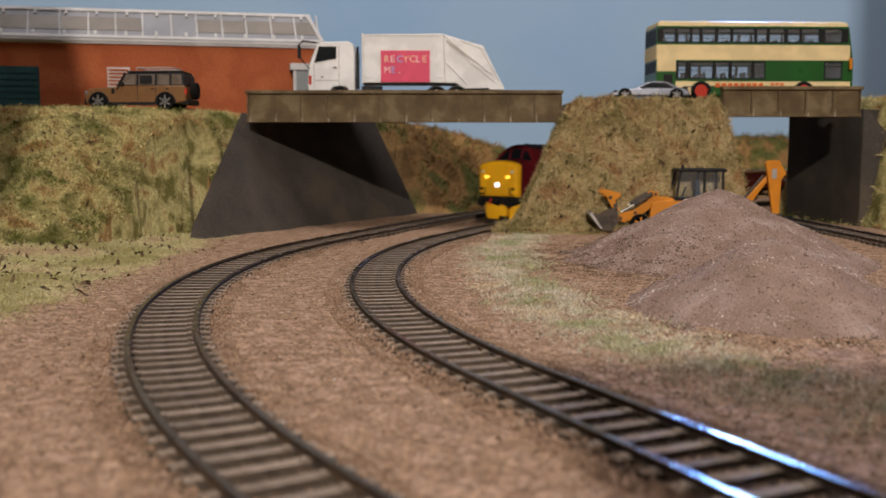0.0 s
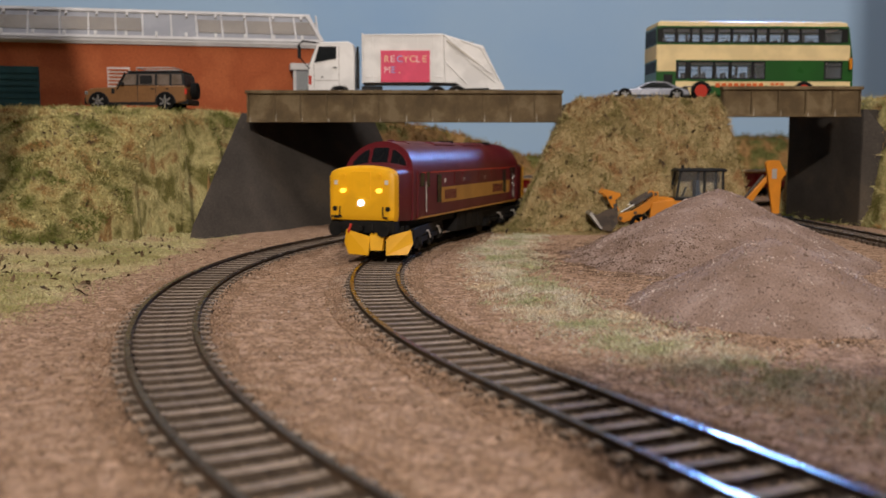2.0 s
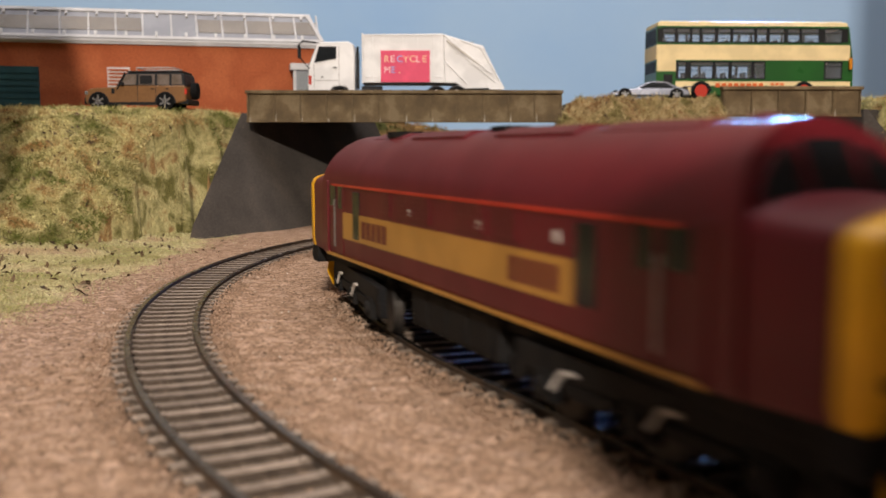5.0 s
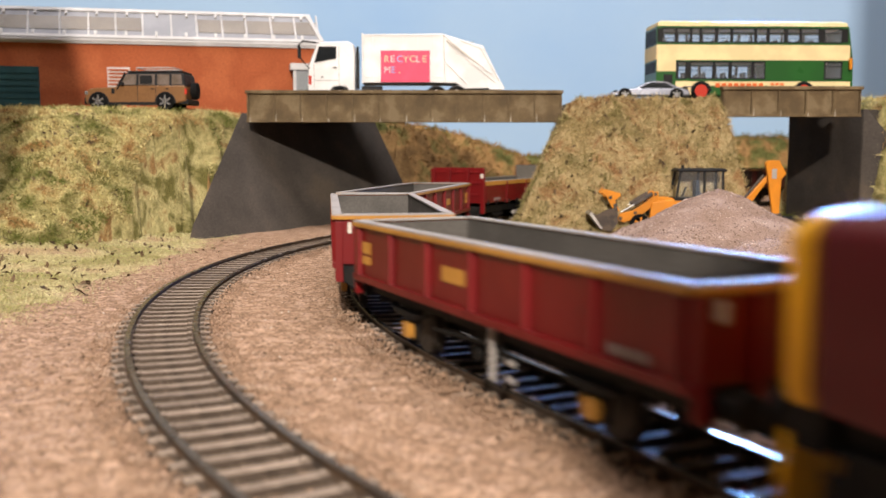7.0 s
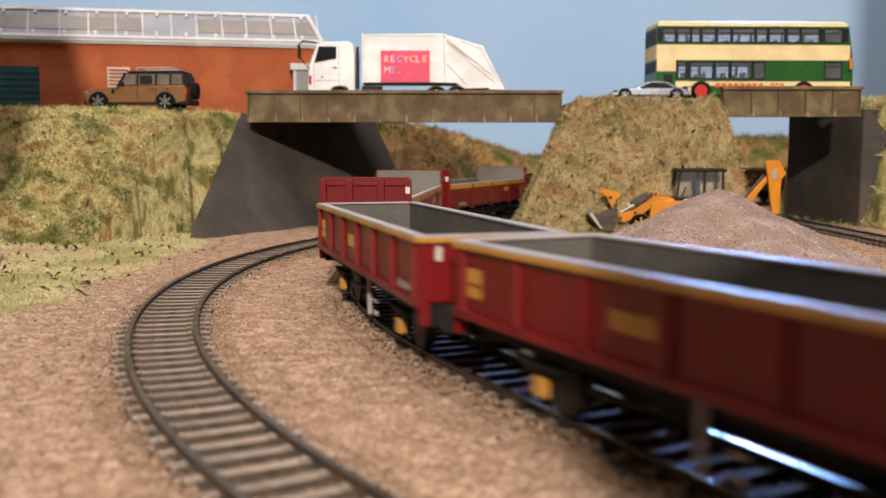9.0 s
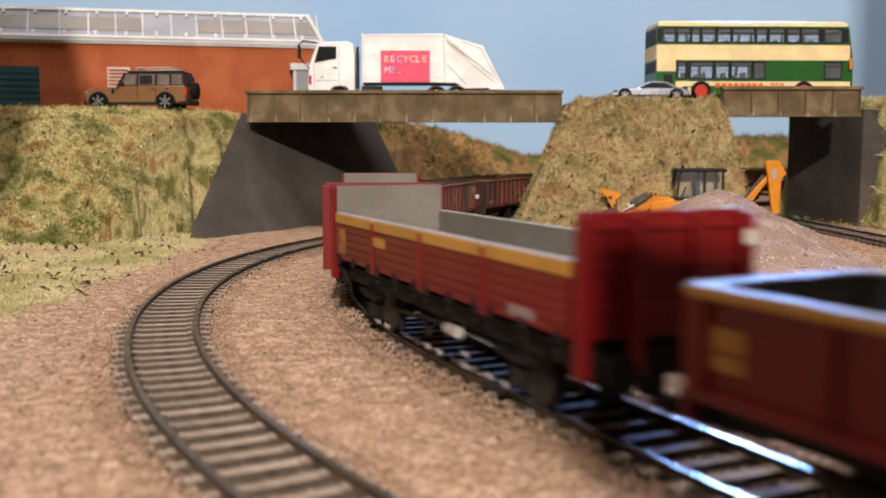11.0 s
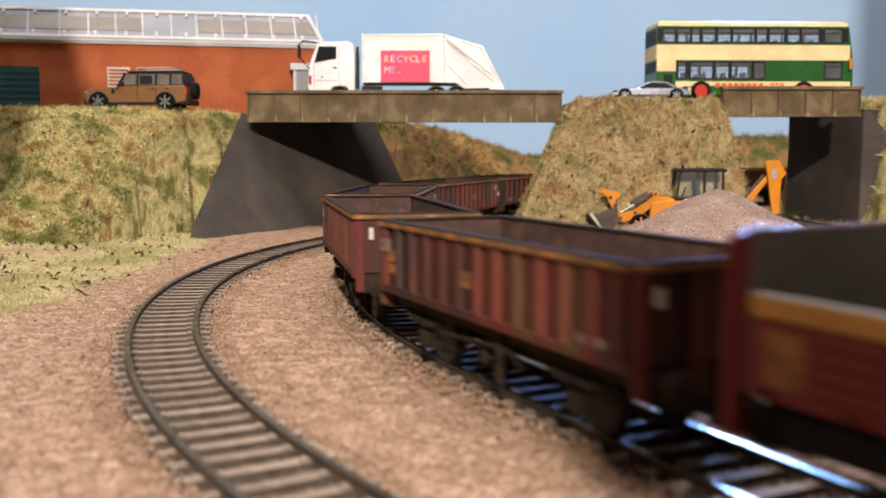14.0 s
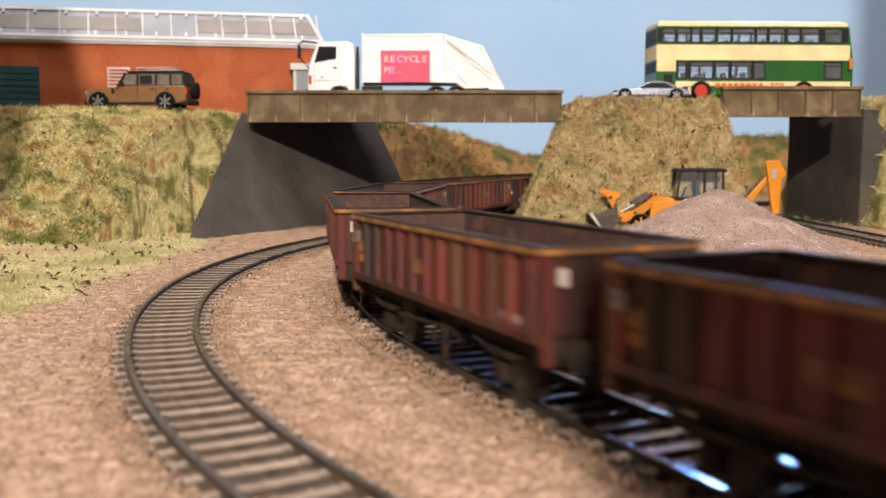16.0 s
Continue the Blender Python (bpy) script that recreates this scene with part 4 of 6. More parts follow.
# ---- vehicles on the road ----
V_tyre = mat("black_rubber", (0.008, 0.008, 0.008), size=5, rough=0.85, spec=0.1)
V_glass = mat("tinted_glass", (0.015, 0.018, 0.02), size=8, rough=0.07, bump=0, spec=0.25)
# the brown is the reflection, put into the base colour of the glass
V_carglass = mat("brownish_car_glass", (0.11, 0.085, 0.066), (0.15, 0.12, 0.10), size=9, rough=0.1, bump=0, spec=0.6)
V_trim = mat("black_plastic", (0.010, 0.010, 0.011), size=5, rough=0.5, spec=0.2)
V_chrome = mat("silver_metal", (0.55, 0.55, 0.55), size=5, rough=0.25, metal=0.9, bump=0)
V_cream = paint("cream_paint", (0.78, 0.62, 0.33), rough=0.6, coat=0)
V_green = paint("bus_green_paint", (0.022, 0.10, 0.022), rough=0.3)
V_brown = mat("copper_brown_paint", (0.27, 0.135, 0.055), (0.23, 0.115, 0.046), size=14, rough=0.3, metal=0.45, bump=0.02, spec=0.4, coat=0.5)
V_silver = mat("silver_paint", (0.27, 0.28, 0.32), (0.23, 0.24, 0.28), size=14, rough=0.25, metal=0.5, bump=0.02, coat=0.5)
V_orange = paint("digger_orange_paint", (0.62, 0.225, 0.014), rough=0.4)
V_pink = paint("pink_sign", (0.80, 0.075, 0.16), rough=0.5, coat=0)
V_seat = mat("dark_seats", (0.035, 0.05, 0.075), size=5, rough=0.9)
V_iron = mat("dark_bucket_steel", (0.035, 0.026, 0.02), (0.07, 0.05, 0.035), size=5, rough=0.6, bump=0.2)
V_orangelamp = paint("orange_lettering", (0.70, 0.13, 0.03))


def clear_glass():
    m = bpy.data.materials.new("clear_window_plastic")
    m.use_nodes = True
    p = m.node_tree.nodes["Principled BSDF"]
    p.inputs["Base Color"].default_value = (0.80, 0.83, 0.86, 1)
    p.inputs["Transmission Weight"].default_value, p.inputs["Roughness"].default_value, p.inputs["IOR"].default_value = 0.95, 0.03, 1.08
    return m


V_clear = clear_glass()
V_cabglass = clear_glass()
V_cabglass.node_tree.nodes["Principled BSDF"].inputs["Transmission Weight"].default_value = 0.97


def wheel(parent, x, y, z, r, w, side, hub, name="wheel"):
    s = Shape()
    prof = [(r * 0.72, 0), (r * 0.95, 0.0), (r, w * 0.15), (r, w * 0.85), (r * 0.95, w), (r * 0.72, w)]
    n = 22
    rings = [[(x + q * math.cos(2 * math.pi * i / n), y + side * d, z + q * math.sin(2 * math.pi * i / n)) for i in range(n)] for q, d in prof]
    t = part(name, s.loft(rings), V_tyre, parent, "black tyre", smooth=True)
    h = Shape().cyl((x, z), "y", r * 0.72, y, y + side * w * 0.8, 18)
    rim = part("rim", h, V_trim, t)
    sp = Shape()
    for k in range(6):
        a = 2 * math.pi * k / 6
        m = Matrix.Translation((x, 0, z)) @ Matrix.Rotation(a, 4, "Y")
        q = Shape().prism([(-r * 0.13, r * 0.1), (r * 0.13, r * 0.1), (r * 0.10, r * 0.70), (-r * 0.10, r * 0.70)], "y", y - side * 0.25, y + side * 0.05).tf(m)
        sp.add(q.v, q.f)
    sp.cyl((x, z), "y", r * 0.2, y - side * 0.4, y, 10)
    part("spokes", sp, hub, t, "bright wheel spokes")
    return t


def lettering(text, parent, material, x, y, z, size, gap=1.05):
    cu = bpy.data.curves.new("lettering", "FONT")
    cu.body, cu.size, cu.space_character, cu.extrude = text, size * U, gap, 0.1 * U
    ob = new("lettering", cu)
    ob.parent = parent
    ob.matrix_basis = mm(x, y, z, 0, 90)
    cu.materials.append(material)
    return ob


def wrap(profile, hw, taper, material, name, parent, label="", bevel=0.8, mid=0):
    """A side profile (x, z) as a body of half width hw, its higher points drawn in by taper."""
    zs = [p[1] for p in profile]
    lo, hi = min(zs), max(zs)
    w = lambda z: hw - taper * max(0, (z - lo) / (hi - lo) - 0.45) / 0.55
    a = [(x, mid - w(z), z) for x, z in profile]
    b = [(x, mid + w(z), z) for x, z in profile]
    return part(name, Shape().loft([a, b]), material, parent, label, bevel=bevel, smooth=True)


def off_roader():
    t = thing("off_road_car", "copper brown off-road car with black roof on the grass bank", "car", mm(-220.5, 597, 75.6, -1.5) @ Matrix.Diagonal((0.955, 1, 1, 1)))
    hw, y = 13, 13
    wrap([(1, 4.4), (0.2, 8.5), (0.8, 11.6), (2.6, 13.2), (7, 14.0), (20, 14.6), (21.5, 15.8), (64.6, 15.8), (65.8, 13.5), (66, 6), (60, 4.4)], hw, 0.8, V_brown, "body", t, "copper brown lower body", 0.9, mid=y)
    wrap([(20, 15), (25.5, 22.6), (28, 23.4), (62, 23.6), (64.5, 22.5), (65.3, 15)], hw - 0.8, 1.8, V_trim, "cabin", t, "black cabin pillars", 0.6, mid=y)
    part("roof", Shape().box(27, 63.5, 2.4, 23.6, 23.4, 24.4), V_trim, t, "black roof panel", bevel=0.5)
    for x0, x1, x2, x3 in ((23.2, 33.5, 33.5, 27.0), (35.2, 45.5, 45.5, 35.2), (47.2, 55, 55, 47.2), (56.5, 63.4, 62.6, 56.5)):
        part("side_window", Shape().loft([[(x0, 0.55, 15.8), (x1, 0.55, 15.8), (x2, 1.75, 22.2), (x3, 1.75, 22.2)], [(x0, 0.95, 15.8), (x1, 0.95, 15.8), (x2, 2.2, 22.2), (x3, 2.2, 22.2)]]), V_carglass, t, "side window with a brown reflection painted into its colour")
    part("windscreen", Shape().loft([[(20.6, 3, 15.7), (20.6, 23, 15.7), (25.2, 22, 22.3), (25.2, 4, 22.3)], [(20.2, 3, 15.8), (20.2, 23, 15.8), (24.8, 22, 22.5), (24.8, 4, 22.5)]]), V_glass, t)
    for x in (9.2, 52.5):
        arch = [(x + 6.9 * math.cos(a), 4.6 + 7.0 * math.sin(a)) for a in np.linspace(0, math.pi, 11)]
        part("wheel_arch", Shape().prism(arch, "y", -0.25, 2.5), V_trim, t, "black wheel arch")
        wheel(t, x, -0.9, 5.7, 5.7, 3.4, 1, V_chrome)
        wheel(t, x, 26.5, 5.7, 5.7, 3.4, -1, V_chrome)
    part("sill", Shape().box(15, 47, -0.1, 1.5, 3.4, 5.4), V_trim, t, bevel=0.3)
    part("bumper", Shape().box(-0.6, 4, 0.8, 25.2, 4, 8.2), V_trim, t, "black front bumper", bevel=0.6)
    part("rear_bumper", Shape().box(61, 67, 0.8, 25.2, 4, 7.2), V_trim, t, bevel=0.5)
    part("headlamp", Shape().box(0.2, 2.4, 0.2, 3.6, 9.6, 12.0), V_chrome, t, bevel=0.3)
    part("tail_lamp", Shape().box(64.8, 66.2, 0.2, 2.4, 10, 13.4), P_redspot, t)
    wheel_sp = Shape().cyl((13, 12.6), "x", 5.2, 66.2, 70.2, 20)
    part("spare_wheel", wheel_sp, V_tyre, t, "black spare wheel on the tailgate", bevel=0.5)
    part("vent_grille", Shape().box(17.6, 19.6, -0.2, 0.5, 10.4, 13.6), V_trim, t, "black side vent", bevel=0.2)
    part("door_line", Shape().box(34.4, 34.6, -0.12, 0.6, 6, 15), V_trim, t)
    part("door_line", Shape().box(46.3, 46.5, -0.12, 0.6, 6, 15), V_trim, t)
    for x in (43.2, 53.0):
        part("door_handle", Shape().box(x, x + 2, -0.3, 0.4, 13.0, 13.6), V_trim, t)
    part("mirror", Shape().box(24, 26, -2.2, 0.4, 15.4, 17.4), V_trim, t, bevel=0.3)
    rack = Shape()
    for yy in (4.5, 21.5):
        rack.rod((33, yy, 26.4), (57, yy, 26.4), 0.4)
        for x in (33, 41, 49, 57):
            rack.rod((x, yy, 24.2), (x, yy, 26.4), 0.35)
    for x in (33, 57):
        rack.rod((x, 4.5, 26.4), (x, 21.5, 26.4), 0.4)
    part("roof_rack", rack, P_rim, t, "pale tubular roof rack")
    part("snorkel", Shape().rod((21.5, -0.2, 13), (26.5, 0.8, 23.5), 0.45), V_trim, t)
    part("side_pod", Shape().box(36, 44, 0.4, 1.4, 16.2, 21.6), V_trim, t, "black side box", bevel=0.4)


def refuse_lorry():
    t = thing("refuse_lorry", "white refuse lorry with pink recycling sign on the bridge", "lorry", mm(-95.5, 662, 81.6))
    part("chassis", Shape().box(6, 128, 4, 29, 6, 11), V_trim, t, "black chassis")
    wrap([(4, 5.5), (3.2, 14), (4.2, 27), (9.2, 40.5), (11.5, 43.0), (31, 43.6), (34.5, 41.5), (35.6, 34), (35.6, 10), (31.5, 10), (29, 13), (21, 13), (18.4, 10), (17.4, 5.5)], 16.2, 0.9, P_white, "cab", t, "white tilt cab", 0.9, mid=16.5)
    part("side_window", Shape().prism([(8.6, 29.8), (22.3, 32.6), (22.3, 39.2), (11.6, 39.2)], "y", 0.05, 0.8), V_glass, t, "dark cab side window", bevel=0.25)
    part("window_trim", Shape().prism([(7.9, 29.0), (23.0, 32.0), (23.0, 40.0), (11.2, 40.0)], "y", 0.12, 0.7), V_trim, t)
    part("windscreen", Shape().loft([[(3.7, 2.5, 27.2), (3.7, 30.5, 27.2), (8.6, 30, 39.8), (8.6, 3, 39.8)], [(4.6, 2.5, 26.9), (4.6, 30.5, 26.9), (9.6, 30, 39.5), (9.6, 3, 39.5)]]), V_glass, t)
    part("mirror_arm", Shape().rod((9.5, 0, 42.6), (1.0, -3, 43.4), 0.5).rod((1.0, -3, 43.4), (-2.2, -3.6, 40), 0.5).rod((-1, -3.6, 32), (4.8, -0.5, 25), 0.45), V_trim, t)
    part("mirror", Shape().box(-2.6, -0.4, -5.2, -2.4, 31.5, 40.0), V_trim, t, "black door mirror", bevel=0.5)
    part("door_seam", Shape().box(7.6, 7.9, 0.1, 0.6, 12, 29).box(24.6, 24.9, 0.1, 0.6, 13, 40).box(7.6, 24.6, 0.12, 0.6, 17.0, 17.3), P_rim, t)
    part("door_handle", Shape().box(20.6, 23.4, -0.2, 0.5, 25.5, 26.2), V_trim, t)
    part("side_badge", Shape().box(12.5, 14, -0.05, 0.5, 19, 19.8), V_trim, t)
    part("indicator", Shape().box(4.0, 6.0, 0.3, 1.2, 14.5, 20.5), P_redspot, t, "orange corner indicator")
    part("bumper", Shape().box(2.6, 17, 0.6, 32.4, 5.0, 9.5), P_white, t, bevel=0.7)
    part("cab_step", Shape().box(8, 16, 0.2, 2, 6, 10), V_trim, t)
    part("exhaust_stack", Shape().box(36.4, 38.2, 1.0, 6, 12, 36).cyl((37.3, 3), "z", 0.8, 36, 40, 8), V_trim, t, "black intake stack behind the cab")
    part("side_tank", Shape().box(40, 54, 1.5, 8, 7, 13.5), V_trim, t, bevel=0.5)
    body = part("refuse_body", Shape().loft([[(x, 0.6, z) for x, z in ((41.5, 15.6), (41.5, 48.2), (95.5, 48.6), (97, 15.6))], [(x, 32.4, z) for x, z in ((41.5, 15.6), (41.5, 48.2), (95.5, 48.6), (97, 15.6))]]), P_white, t, "white ribbed refuse body", bevel=0.5)
    for x in (42.2, 47.6, 88.8, 94.2):
        part("body_rib", Shape().box(x - 0.5, x + 0.5, 0.1, 0.8, 16, 48), P_white, body, bevel=0.12)
    for x in (58, 68, 78):
        part("body_rib", Shape().box(x - 0.4, x + 0.4, 0.25, 0.8, 38, 48), P_white, body, bevel=0.1)
    for z in (16.2, 19.6, 47.6):
        part("body_rail", Shape().box(41.6, 96, 0.15, 0.8, z - 0.4, z + 0.4), P_white, body, bevel=0.12)
    part("front_edge", Shape().box(40.2, 41.6, 0.2, 32.8, 15, 48.9), P_white, body, bevel=0.4)
    hop = part("tail_hopper", Shape().loft([[(x, 1.0, z) for x, z in ((97, 15.4), (95.6, 48.4), (119, 41.5), (122.5, 41.0), (137.2, 12.0), (110, 11.6), (104, 15.4))], [(x, 32, z) for x, z in ((97, 15.4), (95.6, 48.4), (119, 41.5), (122.5, 41.0), (137.2, 12.0), (110, 11.6), (104, 15.4))]]), P_white, t, "white sloping tail hopper", bevel=0.6)
    for p, q in (((96, 48), (128, 22)), ((99, 42), (133, 14.5)), ((97, 30), (112, 15)), ((120, 41), (136.4, 13)), ((108, 44), (124, 38)), ((104, 36), (121, 30)), ((112, 29), (129, 22))):
        part("hopper_rib", Shape().rod((p[0], 0.9, p[1]), (q[0], 0.9, q[1]), 0.55), P_white, hop)
    part("hydraulic_ram", Shape().rod((98, 0.4, 44), (112, 0.4, 34), 0.7).rod((112, 0.4, 34), (120, 0.4, 28), 0.4), P_chalk, hop)
    part("lift_arm", Shape().prism([(126, 13), (132, 16.5), (137, 13.5), (137.4, 11), (127, 11)], "y", 0.3, 1.2), P_white, hop, bevel=0.2)
    part("beacon", Shape().cyl((115.5, 10), "z", 0.8, 42, 44.2, 10), V_trim, hop, "small dark beacon")
    for x in (104, 128):
        part("rear_lamp", Shape().box(x, x + 1.6, 0.5, 1.2, 12.5, 14), P_redspot if x > 120 else V_trim, hop)
    sign = part("sign_panel", Shape().box(53.2, 86.6, -0.25, 0.35, 16.0, 37.2), V_pink, t, "pink recycling sign panel")
    gold, blue, pale = paint("pale_gold_letters", (0.85, 0.55, 0.36)), paint("blue_letters", (0.30, 0.36, 0.72)), paint("pale_pink_letters", (0.88, 0.62, 0.62))
    for k, (ch, m) in enumerate(zip("RECYCLE", (gold, pale, blue, gold, gold, pale, gold))):
        lettering(ch, sign, m, 55.2 + k * 4.35, -0.38, 29.4, 6.4)
    for k, (ch, m) in enumerate(zip("ME.", (pale, blue, gold))):
        lettering(ch, sign, m, 55.2 + k * 5.0, -0.38, 22.2, 6.2)
    for x in (25, 91, 105):
        arch = [(x + 7.6 * math.cos(a), 6.5 + 7.2 * math.sin(a)) for a in np.linspace(0, math.pi, 11)]
        part("mudguard", Shape().prism(arch, "y", 0.2, 6), V_trim, t, "black mudguard")
        wheel(t, x, -0.1, 6.4, 6.4, 4.2, 1, P_white)
        wheel(t, x, 33.0, 6.4, 6.4, 4.2, -1, P_white)


def double_decker():
    t = thing("double_decker_bus", "green and cream double decker bus beside the short bridge", "bus", mm(144.2, 658, 85.6, 2.2))
    L, Wd = 134.0, 33.0
    part("lower_floor", Shape().box(1, L - 1, 0.8, Wd - 0.8, 5.5, 8), V_trim, t)
    part("upper_floor", Shape().box(1, L - 1, 0.8, Wd - 0.8, 28, 30), P_rim, t)
    part("roof", Shape().loft([[(0.5, 0.3, 48.8), (L - 3.2, 0.3, 48.8), (L - 3.2, Wd - 0.3, 48.8), (0.5, Wd - 0.3, 48.8)], [(0.8, 0.8, 51.6), (L - 4.0, 0.8, 51.6), (L - 4.0, Wd - 0.8, 51.6), (0.8, Wd - 0.8, 51.6)], [(3, 3.6, 52.9), (L - 7, 3.6, 52.9), (L - 7, Wd - 3.6, 52.9), (3, Wd - 3.6, 52.9)]]), V_cream, t, "cream roof", smooth=True)
    for x in (78, 106):
        part("roof_vent", Shape().box(x, x + 6, 10, 20, 52.6, 53.8), V_cream, t, bevel=0.4)
    up = [(3.6, 12.2), (13.6, 22.4), (23.8, 29.0), (30.4, 39.6), (41.4, 50.0), (51.6, 66.4), (68.0, 75.0), (76.6, 86.8), (89.2, 97.4), (98.6, 110.8), (114.6, 126.6)]
    low = [(14.8, 20.0), (23.4, 38.4), (40.0, 49.4), (51.4, 65.2), (66.8, 74.2), (115.6, 127.2)]

    def strip(y, z0, z1, panes, zlo, zhi, full, name, lab, material):
        """A side of panels with real openings for the panes."""
        inn = 0.9 if y < 10 else -0.9
        a, b = min(y, y + inn), max(y, y + inn)
        part("lower_panel", Shape().box(full[0], full[1], a, b, z0, zlo), material, t, lab)
        part("upper_panel", Shape().box(full[0], full[1], a, b, zhi, z1), material, t)
        edges = [full[0]] + [v for p in panes for v in p] + [full[1]]
        for k in range(0, len(edges), 2):
            wide = edges[k + 1] - edges[k] > 6
            part("window_pillar", Shape().box(edges[k], edges[k + 1], a, b, zlo, zhi), material if wide else V_trim, t)
        for p in panes:
            fr = part("window_frame", Shape().box(p[0] - 0.5, p[1] + 0.5, min(y - inn * 0.12, y), max(y - inn * 0.12, y), zlo - 0.5, zlo + 0.4).box(p[0] - 0.5, p[1] + 0.5, min(y - inn * 0.12, y), max(y - inn * 0.12, y), zhi - 0.4, zhi + 0.5).box(p[0] - 0.5, p[0] + 0.3, min(y - inn * 0.12, y), max(y - inn * 0.12, y), zlo, zhi).box(p[1] - 0.3, p[1] + 0.5, min(y - inn * 0.12, y), max(y - inn * 0.12, y), zlo, zhi), V_trim, t, "black window frame")
            g = part("pane", Shape().box(p[0], p[1], y + inn * 0.3, y + inn * 0.5, zlo, zhi), V_clear, fr, "clear window pane")
            g.visible_shadow = False
            if p[1] - p[0] > 8:
                part("window_bar", Shape().box(p[0], p[1], min(y, y + inn * 0.6), max(y, y + inn * 0.6), zhi - 3.0, zhi - 2.6), V_trim, fr)

    for y in (0.0, Wd):
        strip(y, 36.6, 49.2, up, 38.4, 47.6, (0.4, L - 3), "upper", "green upper side", V_green)
        yy = (y - 0.1, y + 0.9) if y < 10 else (y - 0.9, y + 0.1)
        part("cream_band", Shape().box(0.3, L - 1.4, yy[0], yy[1], 26.6, 36.8), V_cream, t, "cream band between the decks")
        strip(y, 11.8, 26.6, low, 14.2, 25.4, (13.2, L - 0.6), "lower", "green lower side", V_green)
        part("cream_skirt", Shape().box(13, L - 0.6, yy[0], yy[1], 9.4, 12.4), V_cream, t, "cream skirt line")
        part("rear_quarter", Shape().box(0.3, 13.2, yy[0], yy[1], 19, 26.6), V_cream, t)
        part("engine_panel", Shape().box(0.3, 13.2, yy[0], yy[1], 4, 19), V_green, t, "green engine panel")
        part("skirt", Shape().box(13.2, 24, yy[0], yy[1], 3.4, 9.4), V_cream, t)
        part("skirt", Shape().box(37, 95, yy[0], yy[1], 3.4, 9.4), V_green, t, "green skirt")
        part("skirt", Shape().box(108, L - 0.6, yy[0], yy[1], 3.4, 9.4), V_green, t)
    part("engine_grille", Shape().box(5, 11, -0.25, 0.2, 8, 17), V_trim, t, "dark engine grille")
    bars("letter_bar", t, V_orangelamp, 40, 74, -0.12, 8.4, 11.2, 8, "x", -0.15)
    bars("letter_bar", t, V_orangelamp, 78, 88, -0.12, 9.8, 11.4, 3, "x", -0.15)
    part("rear_wall", Shape().box(0, 0.9, 0.6, Wd - 0.6, 4, 49), V_green, t, "green rear wall")
    part("rear_window", Shape().box(-0.25, 0.3, 3, Wd - 3, 37.5, 47.5), V_trim, t, "dark rear upper window", bevel=0.2)
    part("rear_window", Shape().box(-0.25, 0.3, 3, Wd - 3, 18.5, 25.8), V_trim, t, "dark rear lower window", bevel=0.2)
    part("rear_band", Shape().box(-0.15, 0.4, 0.4, Wd - 0.4, 27, 36.5), V_cream, t)
    part("front_wall", Shape().loft([[(L - 1.4, 0.6, 4), (L + 1.6, 0.6, 4), (L + 1.4, 0.6, 26), (L - 2.2, 0.6, 49), (L - 3.4, 0.6, 49)], [(L - 1.4, Wd - 0.6, 4), (L + 1.6, Wd - 0.6, 4), (L + 1.4, Wd - 0.6, 26), (L - 2.2, Wd - 0.6, 49), (L - 3.4, Wd - 0.6, 49)]]), V_green, t, "green front", bevel=0.4)
    part("windscreen", Shape().box(L + 1.2, L + 1.9, 2, Wd - 2, 12, 25.5), V_glass, t)
    part("mirror", Shape().rod((L, 0, 28), (L - 1.5, -2.4, 28), 0.3).box(L - 2.6, L - 1.0, -3.2, -1.6, 20.5, 28), V_orange, t, "yellow and black door mirror")
    part("mirror_arm", Shape().rod((L - 1.6, -2.4, 19), (L - 1.6, -2.4, 30), 0.4), V_trim, t)
    r = random.Random(3)
    for z, n in ((30, 13), (8, 8)):
        for k in range(n):
            x = 6 + k * (L - 24) / n
            for y in (3.2, 20.5):
                part("seat", Shape().prism([(x, z), (x + 5.5, z), (x + 5.5, z + 4.6), (x + 2.0, z + 4.6), (x + 1.2, z + 10.6), (x, z + 10.6)], "y", y, y + 9), V_seat, t, "dark seat")
    for x in (30.8, 101.5):
        arch = [(x + 7.4 * math.cos(a), 5.6 + 7.0 * math.sin(a)) for a in np.linspace(0, math.pi, 11)]
        part("wheel_arch", Shape().prism(arch, "y", -0.2, 3), V_trim, t, "black wheel arch")
        wheel(t, x, -0.5, 5.9, 5.9, 4, 1, P_redspot)
        wheel(t, x, Wd + 0.5, 5.9, 5.9, 4, -1, P_redspot)
        part("hub", Shape().cyl((x, 5.9), "y", 4.3, -1.0, -0.3, 18), P_redspot, t, "red wheel hub")


